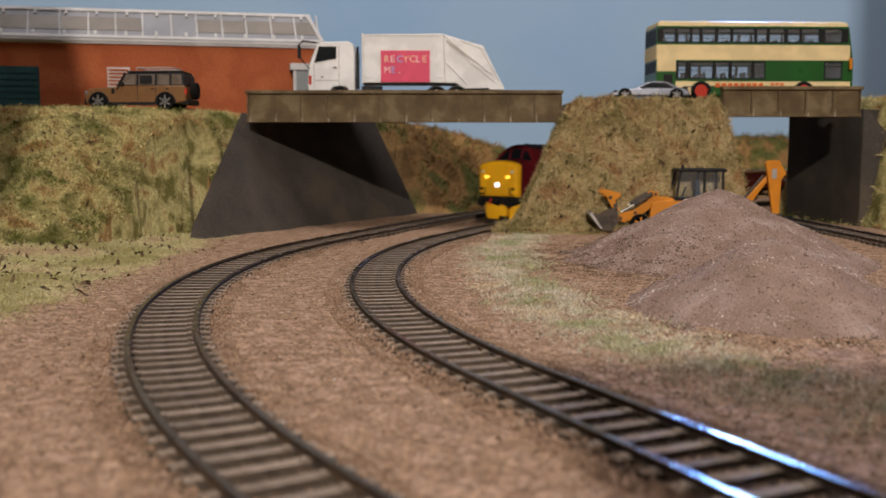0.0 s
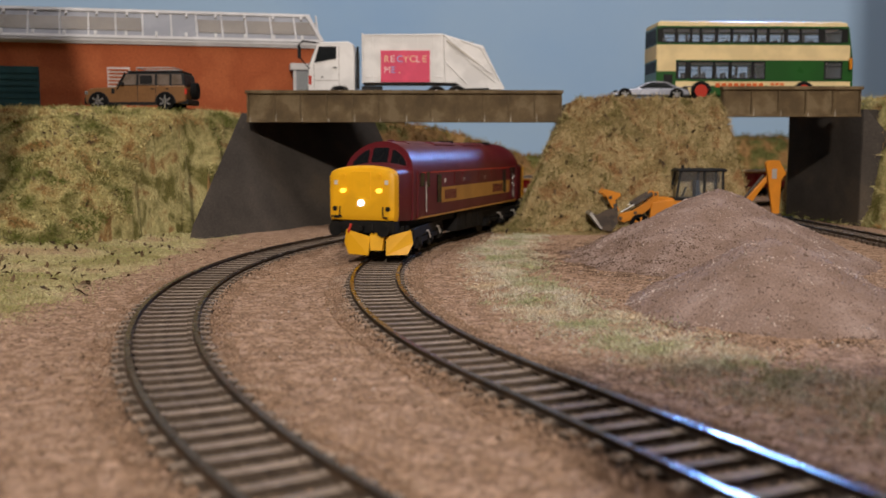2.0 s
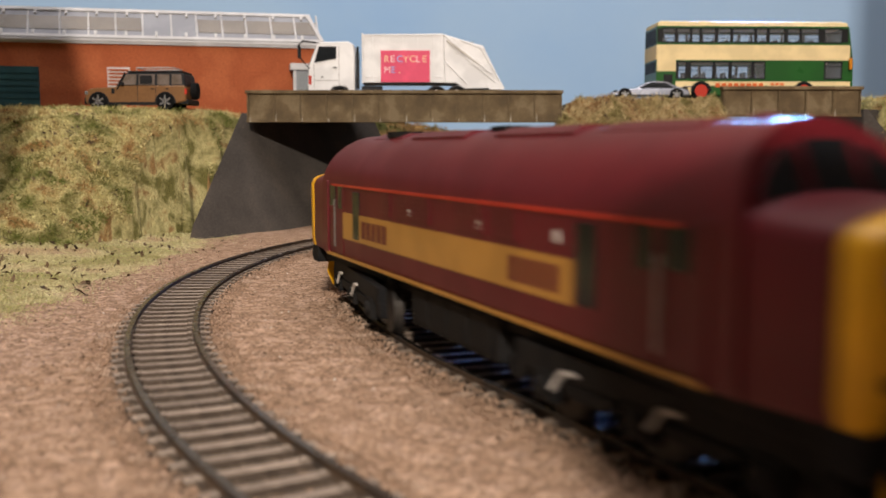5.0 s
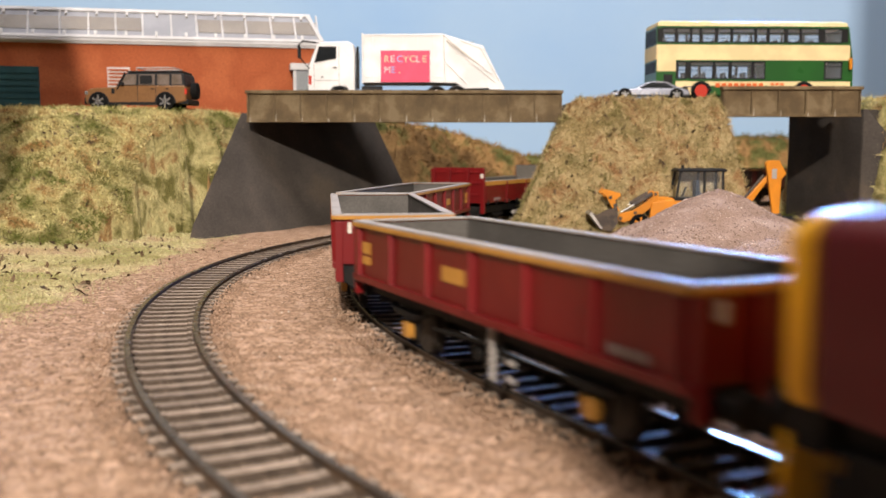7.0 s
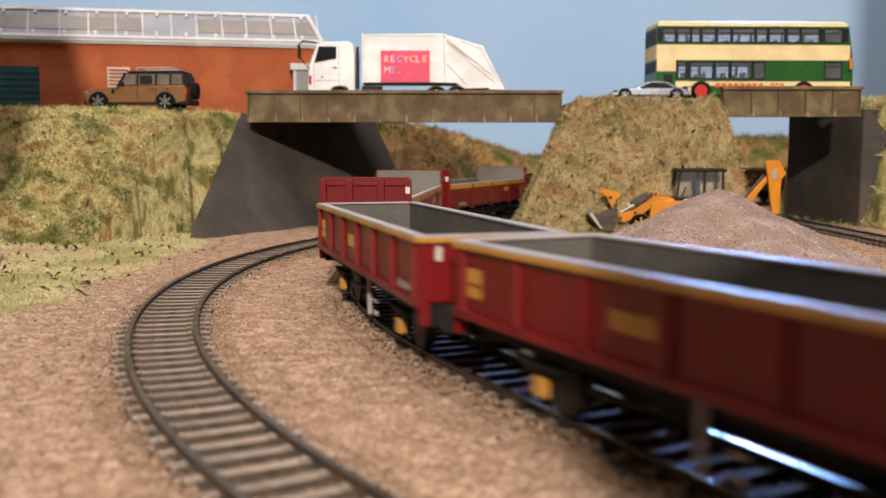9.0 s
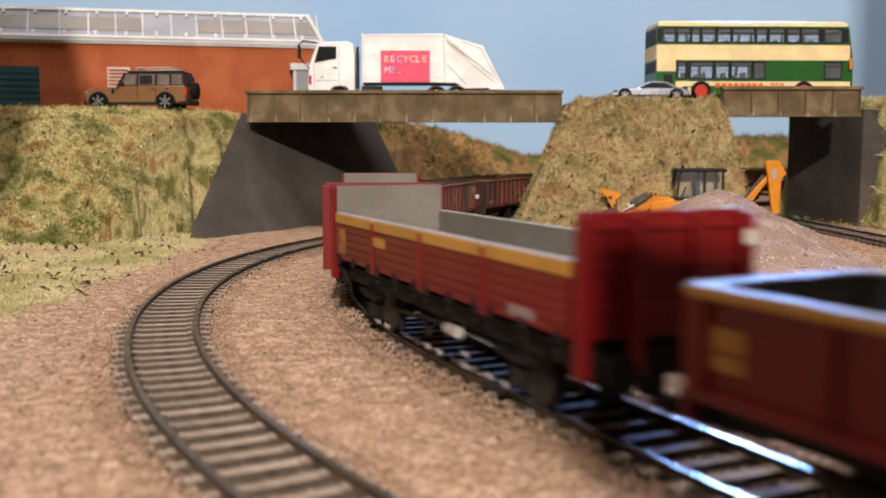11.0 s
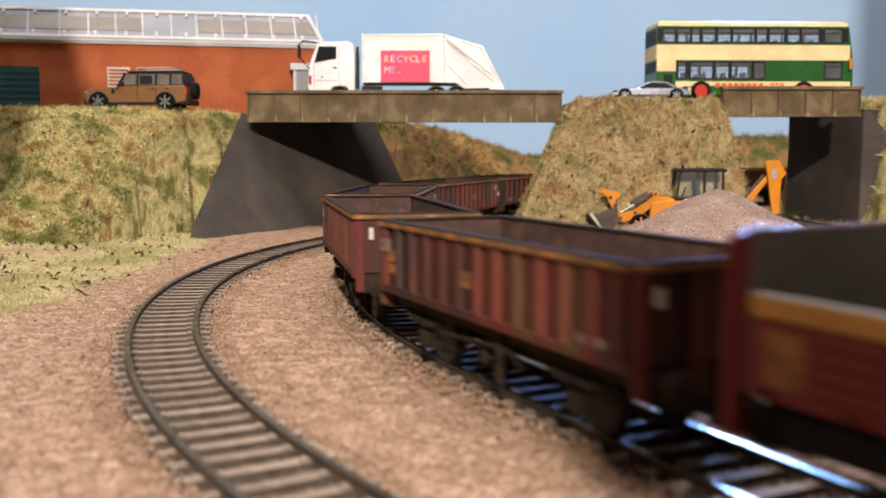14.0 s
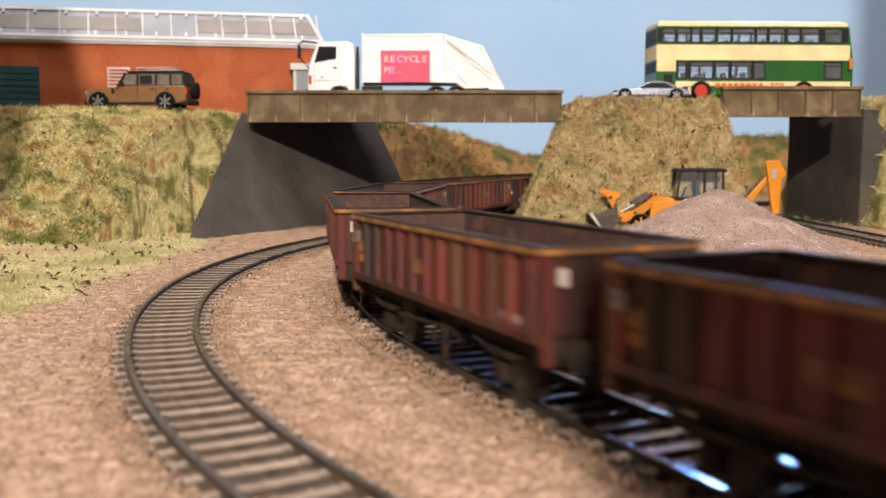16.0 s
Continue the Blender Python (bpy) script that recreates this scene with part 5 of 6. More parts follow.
def sports_car():
    t = thing("sports_car", "low silver sports car on top of the straw bank", "car", mm(112, 648, 84.2))
    y = 12
    wrap([(0, 3.2), (0.6, 6.2), (8, 7.6), (17, 8.8), (46, 9.4), (52.5, 7.8), (53.6, 3.4)], 11.5, 1.0, V_silver, "body", t, "silver body", 1.2, mid=y)
    wrap([(16.5, 8.2), (25, 12.8), (30, 13.6), (38, 13.2), (47.5, 8.8)], 9.8, 2.2, V_silver, "roof", t, "silver roof", 0.8, mid=y)
    part("side_window", Shape().loft([[(20, 1.4, 9.0), (42.5, 1.4, 9.0), (37, 3.0, 12.2), (27, 3.0, 12.4)], [(20, 2.4, 9.0), (42.5, 2.4, 9.0), (37, 3.9, 12.2), (27, 3.9, 12.4)]]), V_glass, t, "dark side window")
    for x in (9.5, 44.0):
        arch = [(x + 4.8 * math.cos(a), 3.9 + 4.8 * math.sin(a)) for a in np.linspace(0, math.pi, 11)]
        part("wheel_arch", Shape().prism(arch, "y", 0.3, 2.0), V_trim, t)
        wheel(t, x, 0.2, 4.2, 4.2, 3, 1, V_chrome)
        wheel(t, x, 23.8, 4.2, 4.2, 3, -1, V_chrome)
    part("headlamp", Shape().box(2.0, 5.0, 0.8, 3.5, 5.8, 7.2), V_glass, t, bevel=0.4)
    part("spoiler", Shape().box(49, 53.8, 1.5, 22.5, 9.3, 9.9), V_silver, t, bevel=0.2)


def digger():
    t = thing("backhoe_digger", "orange backhoe digger with black cab behind the gravel heap", "digger", mm(90.5, 586, 0.0))
    y = 13.0
    wrap([(36, 7), (38, 19.5), (52, 21.5), (88, 21.5), (93, 12), (90, 6), (60, 5)], 9.0, 0.6, V_orange, "body", t, "orange body and bonnet", 0.7, mid=y)
    part("grille", Shape().box(36.6, 38.5, 6, 20, 9, 17.5), V_trim, t, bevel=0.3)
    part("underframe", Shape().box(30, 96, 5, 21, 4.5, 8), V_trim, t, bevel=0.4)
    cab = part("cab_frame", Shape().box(52, 82.5, 4.5, 21.5, 20.5, 22.5), V_trim, t, "black cab frame")
    for a, b in (((53.0, 22), (55.5, 38.5)), ((70.2, 22), (70.2, 38.5)), ((81.8, 22), (81.4, 38.5))):
        for yy in (4.9, 21.1):
            part("cab_post", Shape().rod((a[0], yy, a[1]), (b[0], yy + (0.6 if yy < 10 else -0.6), b[1]), 0.95, 4), V_trim, cab, "black cab post")
    part("cab_roof", Shape().loft([[(53.5, 4.4, 38.2), (83.5, 4.4, 38.2), (83.5, 21.6, 38.2), (53.5, 21.6, 38.2)], [(53.2, 4.0, 39.2), (84, 4.0, 39.2), (84, 22.0, 39.2), (53.2, 22.0, 39.2)], [(55, 5.6, 40.4), (82, 5.6, 40.4), (82, 20.4, 40.4), (55, 20.4, 40.4)]]), V_trim, cab, "black cab roof", bevel=0.4)
    for x0, x1 in ((55.0, 69.2), (71.2, 80.8)):
        for yy in (4.9, 20.9):
            g = part("cab_pane", Shape().box(x0, x1, yy, yy + 0.25, 22.5, 38), V_cabglass, cab, "clear cab window")
            g.visible_shadow = False
    part("driver_seat", Shape().prism([(66, 21), (73, 21), (73, 25), (69, 25), (68, 33), (66, 33)], "y", 9.5, 16.5).tf(Matrix()), V_seat, t)
    part("steering_column", Shape().rod((58, 13, 21), (61, 13, 29), 0.6), V_trim, t)
    part("beacon", Shape().cyl((58.5, 13), "z", 0.9, 40.2, 42.4, 10), V_trim, t)
    for yy in (5.5, 18.5):
        arm = part("loader_arm", Shape().prism([(17, 8.4), (18.6, 12.6), (27, 14.6), (34, 19.4), (39, 22.6), (51, 22.4), (53, 19.2), (41, 18.8), (36, 14.8), (30, 10.6), (21, 7.0)], "y", yy, yy + 2.0), V_orange, t, "orange jointed loader arm", bevel=0.3)
        part("ram_sleeve", Shape().rod((27, yy - 0.9, 18.0), (38, yy - 0.9, 24.6), 1.35, 10), V_iron, arm, "dark hydraulic ram sleeve")
        part("ram_rod", Shape().rod((19, yy - 0.9, 13.4), (27, yy - 0.9, 18.0), 0.6, 8), P_steel, arm, "bright ram rod")
        part("bucket_link", Shape().prism([(7.2, 25.6), (9.2, 27.6), (18.6, 25.2), (19.0, 23.4), (15.6, 20.6), (18.4, 14.0), (15.4, 13.0), (12.0, 19.6), (10.0, 23.4)], "y", yy + 0.2, yy + 1.8), V_orange, t, "orange bucket link", bevel=0.25)
        part("knuckle", Shape().prism([(36, 18), (39.4, 26.0), (42.0, 26.0), (42.6, 19.4)], "y", yy - 0.2, yy + 2.2), V_orange, arm, bevel=0.3)
        for px, pz, pr in ((15.8, 17.5, 1.4), (12.6, 22.6, 1.1), (40.2, 24.4, 1.0), (28.0, 13.0, 1.0), (18.8, 9.6, 1.2)):
            part("pin", Shape().cyl((px, pz), "y", pr, yy - 0.6, yy + 2.6, 12), V_iron, arm, "dark pivot pin")
        part("tilt_arm", Shape().prism([(19, 10.6), (20.6, 12.0), (29.6, 12.0), (30, 9.6), (24, 8.0)], "y", yy + 0.4, yy + 2.6), V_orange, arm, bevel=0.25)
        part("hose", Shape().rod((22, yy + 1, 15.2), (30, yy + 1, 20.0), 0.4).rod((30, yy + 1, 20.0), (37, yy + 1, 20.4), 0.4), V_trim, arm)
    shell = [(-0.5, 13.4), (6.2, 3.4), (12.5, 1.6), (16.6, 7.0), (16.4, 16.4), (14.8, 16.4), (14.9, 7.8), (12.0, 3.4), (6.8, 5.0), (0.6, 14.0)]
    bucket = part("front_bucket", Shape().prism(shell, "y", 1.6, 24.4), V_iron, t, "dark steel loading bucket", bevel=0.2)
    for yy in (0.6, 24.4):
        part("bucket_side", Shape().prism([(-0.5, 13.4), (6.2, 3.4), (12.5, 1.6), (16.6, 7.0), (16.4, 16.4), (10.5, 15.6), (4.0, 12.4)], "y", yy, yy + 1.0), V_iron, bucket, bevel=0.15)
    part("bucket_lip", Shape().prism([(-1.2, 12.6), (0.2, 14.2), (7.2, 4.0), (6.2, 3.2)], "y", 0.1, 25.9), P_steel, t, "bright worn bucket edge")
    for x, r_ in ((31, 6.2), (76, 9.8)):
        for yy, sd in ((2.0, 1), (24.0, -1)):
            w = wheel(t, x, yy, r_, r_, 5, sd, V_orange)
    part("boom", Shape().loft([[(90, 10.9, 13), (96, 10.9, 11), (106, 11.2, 25.5), (112, 11.2, 33.5), (112, 11.2, 37), (103, 11.2, 27.5)], [(90, 15.5, 13), (96, 15.5, 11), (106, 15, 25.5), (112, 15, 33.5), (112, 15, 37), (103, 15, 27.5)]]), V_orange, t, "orange backhoe boom", bevel=0.5)
    part("dipper", Shape().loft([[(108.4, 8.2, 43.6), (110, 8.2, 45.2), (117.0, 8.2, 45.2), (121.6, 8.2, 37.0), (118.6, 8.2, 33.5), (117.8, 8.2, 12), (113.4, 8.2, 12), (110.2, 8.2, 34)], [(108.4, 10.8, 43.6), (110, 10.8, 45.2), (117.0, 10.8, 45.2), (121.6, 10.8, 37.0), (118.6, 10.8, 33.5), (117.8, 10.8, 12), (113.4, 10.8, 12), (110.2, 10.8, 34)]]), V_orange, t, "orange backhoe dipper arm", bevel=0.4)
    part("boom_ram", Shape().rod((96, 8.8, 22), (107.5, 8.8, 36), 0.9), V_iron, t, "dark hydraulic ram")
    part("dipper_label", Shape().box(112.4, 115.4, 7.95, 8.3, 34, 40), P_rim, t, "small grey decal")
    part("digging_bucket", Shape().prism([(112.5, 12), (118.5, 12.5), (121, 7), (117, 1.2), (112, 2.5), (114.5, 7)], "y", 7.0, 17.0), V_iron, t, "dark digging bucket", bevel=0.3)
    for yy in (1.5, 22.5):
        part("stabiliser", Shape().box(95, 97.5, yy, yy + 2.4, 0.2, 16), V_orange, t, bevel=0.3)
        part("stabiliser_foot", Shape().box(93.5, 99, yy - 0.5, yy + 3, 0.0, 0.9), V_iron, t)


def factory():
    t = thing("factory", "orange red factory with white framed glazed roof", "building", mm(-92, 750, 0, 12) @ mm(92, -750, 0))
    brick = mat("orange_red_brick", (0.36, 0.088, 0.027), (0.32, 0.076, 0.023), (0.39, 0.105, 0.036), size=40, fine=1.5, rough=0.85, bump=0.2)
    white, pale = paint("white_frame", (0.56, 0.55, 0.55), rough=0.5), paint("pale_roof_sheet", (0.27, 0.28, 0.31), rough=0.5)
    glaze = mat("brownish_glazing", (0.17, 0.14, 0.105), (0.135, 0.112, 0.085), size=30, rough=0.25, bump=0.02)
    x0, x1, y0, ze, zr = -520.0, -92.0, 750.0, 129.6, 155.0
    part("front_wall", Shape().box(x0, x1, y0, y0 + 6, 60, ze), brick, t, "orange red brick wall")
    part("end_wall", Shape().box(x1 - 6, x1, y0 + 6, y0 + 120, 60, ze), brick, t, "orange red end wall")
    part("fascia", Shape().box(x0, x1 + 1.5, y0 - 2.2, y0 + 4, ze - 0.5, ze + 2.6), white, t, "white eaves fascia", bevel=0.3)
    part("gutter", Shape().box(x0, x1 + 2, y0 - 3.4, y0 - 2.0, ze + 1.2, ze + 3.0), white, t, bevel=0.3)
    yr, xr = y0 + 16.0, x1 - 10.0
    P = lambda x, k: (x, y0 + 1.0 + (yr - y0 - 1) * k, ze + 4 + (zr - ze - 4) * k)

    def slab(a, b, c, d, th, material, name, parent=t, label=""):
        up = (0, -0.75, 0.65)
        top = [tuple(p[i] + up[i] * th for i in range(3)) for p in (a, b, c, d)]
        return part(name, Shape().loft([[a, b, c, d], top]), material, parent, label)

    roof = slab(P(x0, 0), P(x1, 0), P(xr, 1), P(x0, 1), 0.6, pale, "roof", t, "pale sheeted sloping roof")
    part("roof_back", Shape().loft([[P(x0, 1), P(xr, 1), (xr, yr + 100, zr - 10), (x0, yr + 100, zr - 10)], [tuple(v - (2 if i == 2 else 0) for i, v in enumerate(p)) for p in (P(x0, 1), P(xr, 1), (xr, yr + 100, zr - 10), (x0, yr + 100, zr - 10))]]), pale, t)
    slab(P(x0, 0.93), P(xr + 1, 0.93), P(xr + 1, 1.03), P(x0, 1.03), 1.8, white, "ridge_beam", t, "white ridge beam")
    slab(P(x0, -0.03), P(x1 + 0.5, -0.03), P(x1 + 0.5, 0.06), P(x0, 0.06), 1.6, white, "eaves_beam", t, "white lower beam")
    def X(v):
        return -328.0 + v * 0.430
    for a, b in ((6, 52), (55, 103), (106, 150), (152, 194), (197, 238), (333, 373), (376, 414), (418, 458), (461, 500), (503, 540), (-44, 2), (-94, -48), (-144, -98)):
        g = slab(P(X(a), 0.26), P(X(b), 0.26), P(X(b - 3), 0.74), P(X(a - 3), 0.74), 1.0, glaze, "glazing", t, "dull brown glazed roof panel")
    for v in (3, 53.5, 104.5, 151, 195.5, 240, 288, 331, 374.5, 416, 459.5, 501.5, 542, -46):
        slab(P(X(v - 1.2), 0.0), P(X(v + 1.2), 0.0), P(X(v - 2.2), 1), P(X(v - 4.6), 1), 1.5, white, "glazing_bar", t, "white glazing bar")
    for v in range(-40, 545, 50):
        slab(P(X(v), 0.06), P(X(v + 4), 0.06), P(X(v + 4), 0.2), P(X(v), 0.2), 2.2, white, "bracket", t)
        slab(P(X(v), 0.80), P(X(v + 4), 0.80), P(X(v + 4), 0.94), P(X(v), 0.94), 2.2, white, "bracket", t)
    slab(P(x1 - 2.5, 0), P(x1 + 0.6, 0), P(xr + 0.6, 1), P(xr - 2.5, 1), 1.9, white, "verge", t, "white sloping verge")
    teal = mat("dark_teal_door", (0.018, 0.075, 0.085), (0.014, 0.06, 0.07), size=12, rough=0.6)
    d = part("roller_door", Shape().box(X(-60), X(70), y0 - 0.8, y0 + 0.5, 70, 112), teal, t, "dark teal roller door")
    for k in range(9):
        part("door_slat", Shape().box(X(-59), X(69), y0 - 1.2, y0 - 0.7, 71 + k * 4.5, 74.6 + k * 4.5), teal, d)
    v = part("vent", Shape().box(X(180), X(217), y0 - 0.8, y0 + 0.5, 98, 112.4), white, t, "cream louvred wall vent")
    for k in range(5):
        part("louvre", Shape().box(X(182), X(215), y0 - 1.5, y0 - 0.6, 99.2 + k * 2.6, 100.6 + k * 2.6), brick, v)
    annex = part("porch", Shape().box(X(497), X(560), y0 - 14, y0 - 0.2, 60, 113.5), pale, t, "grey porch with white lintel", bevel=0.3)
    part("porch_lintel", Shape().box(X(488), X(562), y0 - 16, y0 - 1, 111.5, 116.5), white, annex, bevel=0.4)
    part("porch_post", Shape().box(X(493), X(498), y0 - 15, y0 - 12, 60, 112), white, annex)
    part("porch_door", Shape().box(X(500), X(548), y0 - 14.5, y0 - 13.9, 62, 110), mat("grey_door", (0.25, 0.27, 0.28), size=20, rough=0.5), annex, "grey door")


off_roader()
refuse_lorry()
double_decker()
sports_car()
digger()
factory()
for name, x0, x1, z in (("road", -760, -127.5, 75.8), ("road", 84, 180.5, 83.0), ("road", 300, 880, 84.6)):
    tagged(part(name, Shape().box(x0, x1, 645 if 0 < x0 < 200 else 690, 745, z - 6, z), M_road), "grey asphalt road on top of the bank", "road", kind="structure")


# ---- grass, scatter and grains ----
def scatter(n, x0, x1, y0, y1, fn, keep, seed):
    r = np.random.default_rng(seed)
    x, y = r.uniform(x0, x1, n), r.uniform(y0, y1, n)
    p, nrm = on_height(fn, x, y)
    ok = (p[:, 2] > -1.5) & keep(p, nrm, r)
    return p[ok], nrm[ok]


def everywhere(p, nrm, r):
    return np.ones(len(p), bool)


def steep_bias(p, nrm, r):
    return r.random(len(p)) < np.clip(0.35 + (1 - nrm[:, 2]) * 2.5, 0, 1)


p, n = scatter(330000, -360, -100, 430, 680, left_cut, steep_bias, 31)
v, f = blades(p, n, 2.3, 0.065, 1.5, 41)
soup("bank_grass", v, f, M_grass, None, "mixed green and straw static grass on the bank", "grass")
p, n = scatter(230000, 20, 250, 575, 720, mid_z, steep_bias, 32)
v, f = blades(p, n, 2.4, 0.065, 1.5, 42)
soup("straw_grass", v, f, M_straw, None, "straw coloured static grass on the bank", "grass")
p, n = scatter(70000, 255, 380, 560, 760, right_z, steep_bias, 33)
v, f = blades(p, n, 2.8, 0.12, 1.4, 43)
soup("bank_grass", v, f, M_grass, None, "green and straw grass beside the abutment", "grass")
p, n = scatter(60000, -110, 480, 740, 1250, far_z, everywhere, 34)
v, f = blades(p, n, 4.5, 0.3, 1.3, 44)
soup("brush", v, f, M_far, None, "brown brush on the distant bank", "bushes")


def verge(p, nrm, r, wide=1.0):
    x, y = p[:, 0], p[:, 1]
    xv = np.interp(y, [120, 150, 190, 230, 300, 400, 500, 600], [150, 112, 86, 64, 38, 26, 30, 52])
    d = np.abs(x - xv - fractal(x, y, 40, 22) * 5) / np.interp(y, [150, 300, 600], [30, 21, 18]) / wide
    return r.random(len(p)) < np.clip(1.25 - d, 0, 1) ** 1.6 * np.clip(0.7 + fractal(x, y, 22, 24), 0.15, 1)


def verge_floor(x, y):
    return np.maximum(ground_z(x, y), heap_z(x, y))


p, n = scatter(420000, 5, 190, 130, 600, verge_floor, verge, 35)
v, f = blades(p, n, 1.5, 0.035, 1.9, 45)
soup("verge_grass", v, f, M_pale, None, "thin pale grass strip beside the track", "grass")
p, n = scatter(200000, 5, 190, 130, 600, verge_floor, verge, 38)
v, f = grains(p, 0.14 + 0.22 * rng.random(len(p)) ** 2, 39)
soup("pale_scatter", v, f, M_chalky, None, "pale chalky scatter strewn along the verge", "scatter")


def left_foot(p, nrm, r):
    x, y = p[:, 0], p[:, 1]
    d = -118 - x + fractal(x, y, 34, 23) * 9
    return r.random(len(p)) < np.clip(d / 26 + 0.1, 0.0, 1.0)


p, n = scatter(210000, -380, -100, 240, 590, apron_z, left_foot, 36)
v, f = blades(p, n, 1.2, 0.05, 1.9, 46)
soup("verge_grass", v, f, M_foot, None, "pale green grass at the foot of the bank", "grass")


def flakes(p, n, size, seed):
    """Bent leaf-like crumbs: two triangles each."""
    r = np.random.default_rng(seed)
    a = r.normal(0, 1, (len(p), 3)); a /= np.linalg.norm(a, axis=1)[:, None]
    b = np.cross(n, a); b /= np.linalg.norm(b, axis=1)[:, None] + 1e-9
    s = size * (0.4 + 1.1 * r.random((len(p), 1)) ** 2)
    o = p + n * 0.7
    v = np.stack([o - a * s, o + b * s * 0.4, o + a * s, o - b * s * 0.35 + n * s * 0.5], 1)
    t = np.array([(0, 1, 2), (0, 2, 3)])
    return v.reshape(-1, 3), (t[None] + 4 * np.arange(len(p))[:, None, None]).reshape(-1, 3)


p1, n1 = scatter(1500, -380, -80, 430, 640, left_cut, everywhere, 51)
p2, n2 = scatter(900, 20, 250, 575, 650, mid_z, everywhere, 52)
p3, n3 = scatter(750, -330, -100, 330, 560, apron_z, left_foot, 53)
v, f = flakes(np.concatenate([p1, p2, p3]), np.concatenate([n1, n2, n3]), 1.9, 54)
soup("dark_crumbs", v, f, M_twig, None, "dark brown scattered leaf crumbs", "leaf litter")

SLEEPER_LINES = [np.array([l.at(s) for s in range(-560, 200, 6)]) for l in (MAIN, LOOP)]


def stones_keep(p, nrm, r):
    x, y = p[:, 0], p[:, 1]
    d = np.full(len(p), 1e9)
    for pts in SLEEPER_LINES:
        for q in pts:
            d = np.minimum(d, (x - q[0]) ** 2 + (y - q[1]) ** 2)
    d = np.sqrt(d)
    near = np.clip(1.15 - y / 620, 0.12, 1)
    return (d > 13.2) & (r.random(len(p)) < near) & (np.abs(x) < 0.5 * y + 40)


p, n = scatter(190000, -230, 260, 90, 600, ground_z, stones_keep, 61)
v, f = grains(p, 0.14 + 0.34 * rng.random(len(p)) ** 4, 62)
soup("ballast_grains", v, f, M_stone, None, "loose sandy ballast grains", "ballast")


def between(line, s0, s1, per, seed, crest=0.8):
    """Low grains between the sleepers, and grains heaped against their ends."""
    r = np.random.default_rng(seed)
    inner, outer = [], []
    for s in np.arange(s0 + 3, s1, 7.6):
        p, u, nn = line.axes(s + 3.8)
        a, b = r.uniform(-2.2, 2.2, per), r.uniform(-13.4, 13.4, per)
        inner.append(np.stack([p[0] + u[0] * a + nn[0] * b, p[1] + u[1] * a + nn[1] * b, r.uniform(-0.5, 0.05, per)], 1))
        a, b = r.uniform(-3.8, 3.8, per), r.uniform(11.2, 18.5, per) * r.choice([-1, 1], per)
        outer.append(np.stack([p[0] + u[0] * a + nn[0] * b, p[1] + u[1] * a + nn[1] * b, crest - (np.abs(b) - 11.2) * 0.13 + r.uniform(-0.25, 0.2, per)], 1))
    return np.concatenate(inner), np.concatenate(outer)


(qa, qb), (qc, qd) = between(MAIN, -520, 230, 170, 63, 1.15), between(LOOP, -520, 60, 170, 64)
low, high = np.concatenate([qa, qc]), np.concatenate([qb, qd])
# gap grains: their dark colour stands in for shade
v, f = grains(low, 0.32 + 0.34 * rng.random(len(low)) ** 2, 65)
soup("track_ballast", v, f, M_gap, None, "dark ballast between the sleepers, shade painted into its colour", "ballast")
v, f = grains(high, 0.22 + 0.26 * rng.random(len(high)) ** 2, 68)
soup("track_ballast", v, f, M_stone, None, "sandy ballast grains at the sleeper ends", "ballast")

p, n = scatter(90000, 25, 250, 225, 585, heap_z, everywhere, 66)
v, f = grains(p, 0.16 + 0.34 * rng.random(len(p)) ** 3, 67)
soup("gravel_grains", v, f, M_gravel_grain, None, "loose pinkish gravel grains on the heaps", "gravel")


# soil grains that also paint the shaded left foot of the heaps
def soil_keep(p, nrm, r):
    x, y = p[:, 0], p[:, 1]
    d1 = np.hypot((x - 130) / 1.06, (y - 455) / 1.15)
    d2 = np.hypot((x - 108) / 1.06, (y - 312) / 1.2)
    k = np.clip(1.3 - np.abs(d1 - 62) / 24, 0, 1) * (d2 > 40) * (x < 128) + np.clip(1 - np.abs(d2 - 52) / 11, 0, 1) * 0.35
    return r.random(len(p)) < k * np.clip(0.75 + fractal(x, y, 25, 27), 0.1, 1)


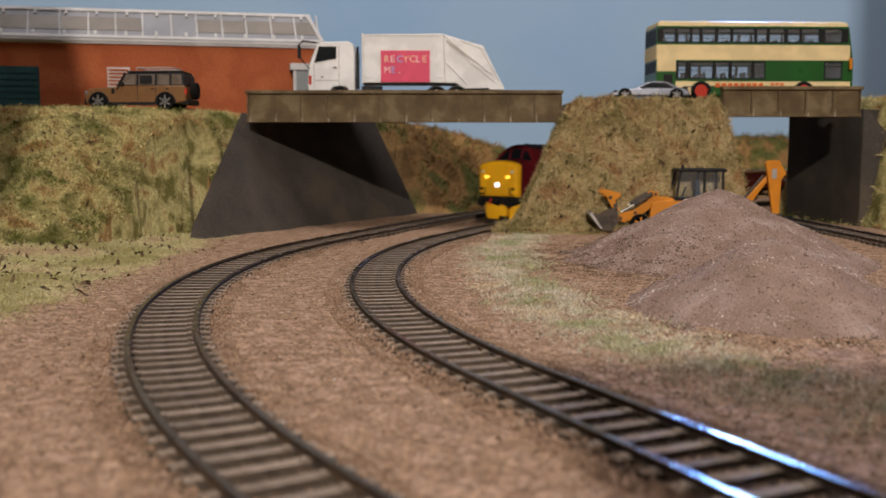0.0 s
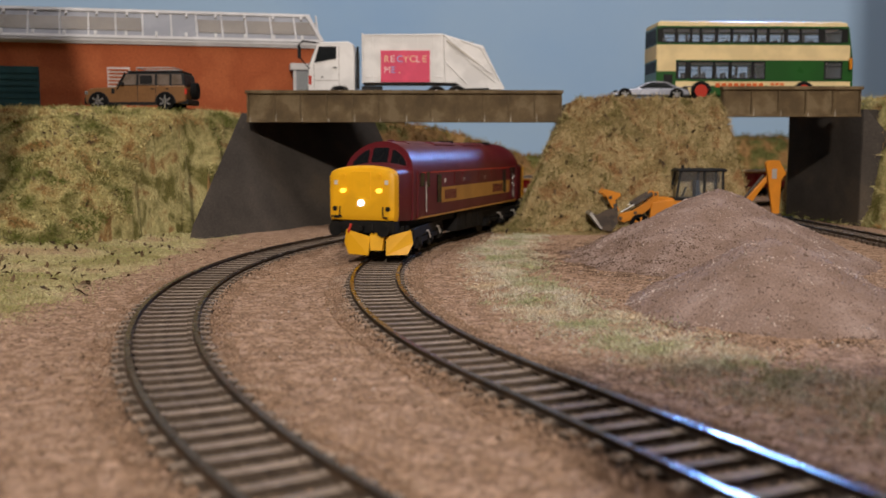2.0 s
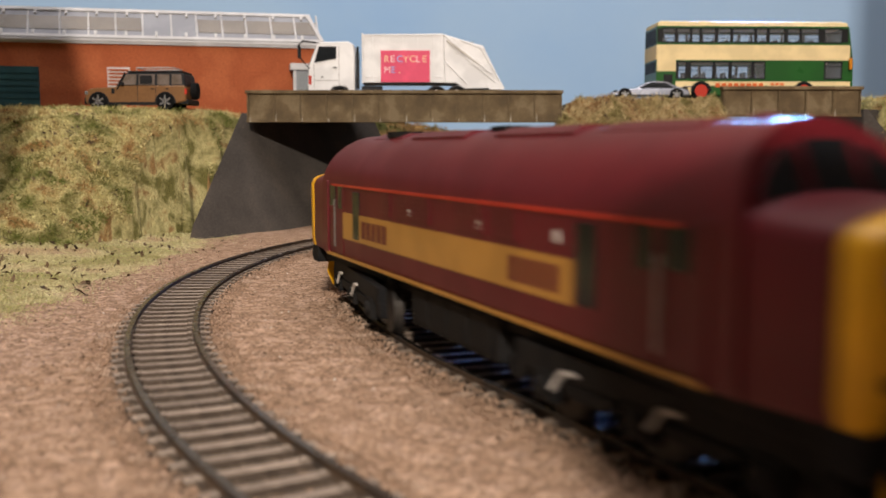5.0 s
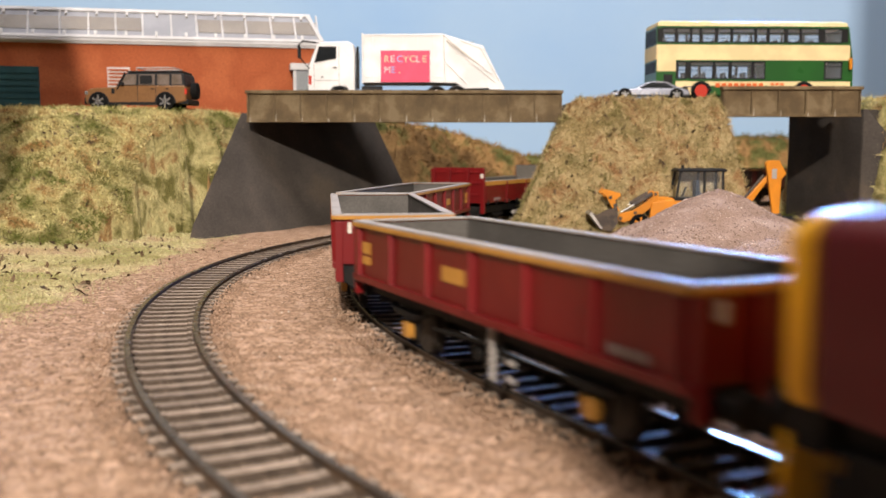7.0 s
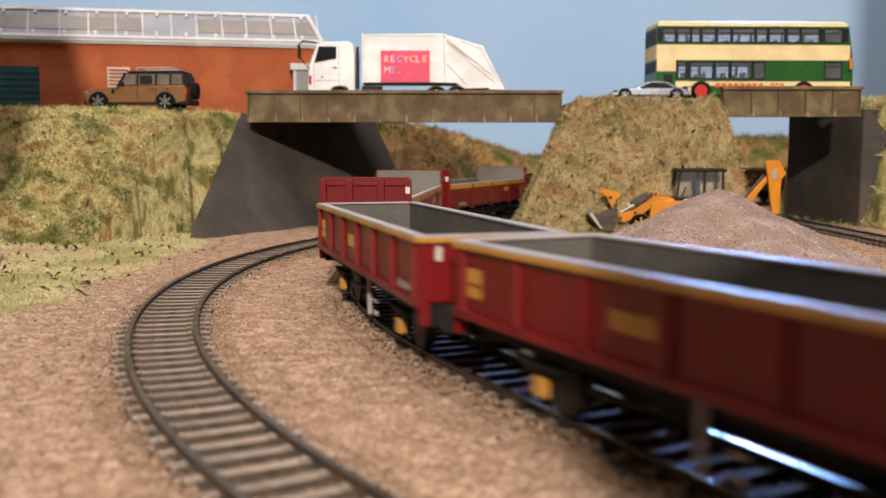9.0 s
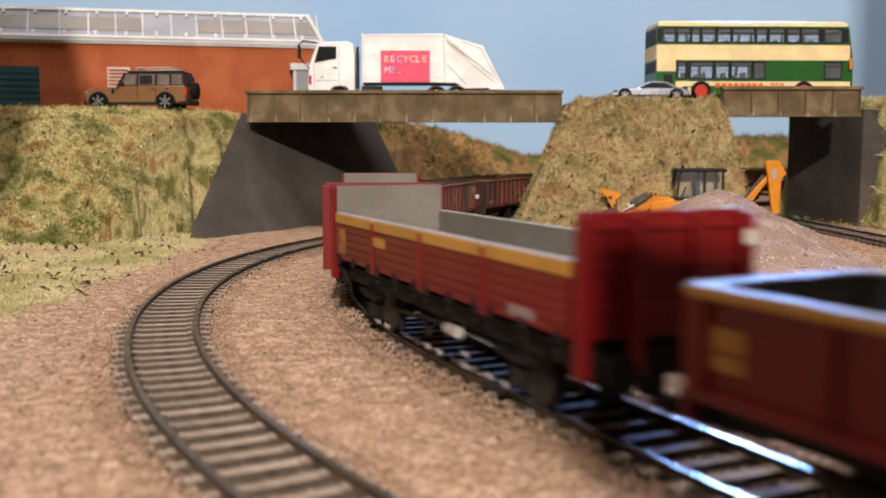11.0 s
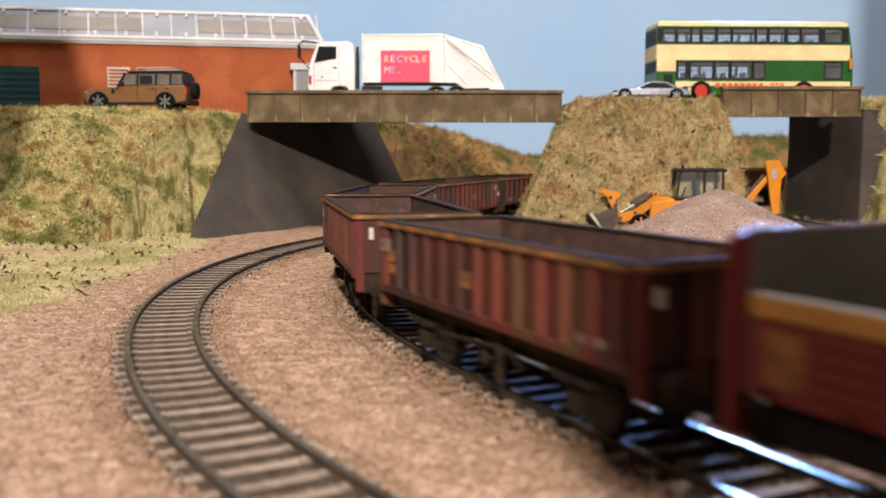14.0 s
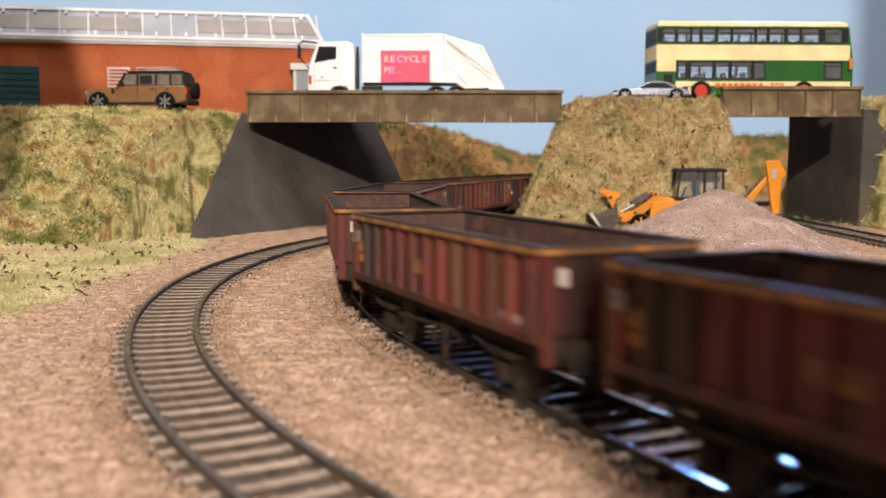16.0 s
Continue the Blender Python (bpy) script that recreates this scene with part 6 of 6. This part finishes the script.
p, n = scatter(200000, 15, 220, 225, 600, lambda x, y: np.maximum(ground_z(x, y), heap_z(x, y)), soil_keep, 71)
v, f = grains(p, 0.14 + 0.3 * rng.random(len(p)) ** 3, 72)
soup("dark_soil", v, f, M_soil, None, "dark brown soil with painted shade round the foot of the heaps", "soil")
p, n = scatter(70000, -230, 240, 120, 560, ground_z, lambda p, nrm, r: (r.random(len(p)) < np.clip(fractal(p[:, 0], p[:, 1], 9, 29) * 0.9, 0.05, 1)) & stones_keep(p, nrm, r), 75)
v, f = grains(p, 0.22 + 0.3 * rng.random(len(p)) ** 2, 76)
soup("dark_grains", v, f, M_speck, None, "dark brown specks among the sandy ballast", "ballast")
# near-white grains paint the glints on ground and heaps
p, n = scatter(260, -200, 240, 120, 560, lambda x, y: np.maximum(ground_z(x, y), heap_z(x, y)), everywhere, 73)
v, f = grains(p + np.array([0, 0, 0.3]), 0.2 + 0.22 * rng.random(len(p)), 74)
soup("pale_grains", v, f, M_glint, None, "scattered pale grains painted as glints", "gravel")


track("railway_track", LOOP, -960, 60, "brown sleepered model track curving past the abutment")
track("railway_track", MAIN, -960, 230, "brown sleepered model track with shiny rails")
track("railway_track", Straight(), 0, 400, "straight brown model track under the short bridge")


# ---- the train runs along the main line ----
def travelled(t):
    return 107.6 * t - 30.0 * math.exp(-t / 1.4) - 7.0 / (1 + math.exp((t - 5.2) / 0.4))


SWING = -0.5    # side play of the locomotive body on its bogies


def heading(u):
    return math.degrees(math.atan2(u[1], u[0]))


def motions():
    for ob, mid, pivot in TRAIN:
        rows, turns = [], {b: [] for b in ob.children if b.name.startswith("bogie")}
        for k in range(161):
            t = k / 10
            s = mid + travelled(t)
            a, b = MAIN.at(s + pivot), MAIN.at(s - pivot)
            if ob.name.startswith("diesel"):
                n = MAIN.axes(s)[2]
                a, b = a - n * SWING, b + n * SWING
            c, u = (a + b) / 2, a - b
            rows.append((t, mm(c[0], c[1], 2.5, heading(u))))
            for bg, tr in turns.items():
                x = bg.location.x / U if k == 0 else bg["x"]
                bg["x"] = x
                p, v, n = MAIN.axes(s + x)
                e = p - c
                side = (-u[1] * e[0] + u[0] * e[1]) / np.linalg.norm(u)
                tr.append((t, mm(x, side, 0, heading(v) - heading(u))))
        for q in (ob, *ob.children_recursive):
            if q.name.startswith("wheelset"):
                x, r = q.location.x / U, q["radius"]
                walk(q, [(k / 15, pose(x * U, 0, r * U, 0, math.degrees(travelled(k / 15) / r), 0)) for k in range(241)])
        for bg, tr in turns.items():
            walk(bg, tr)
        walk(ob, rows)


motions()
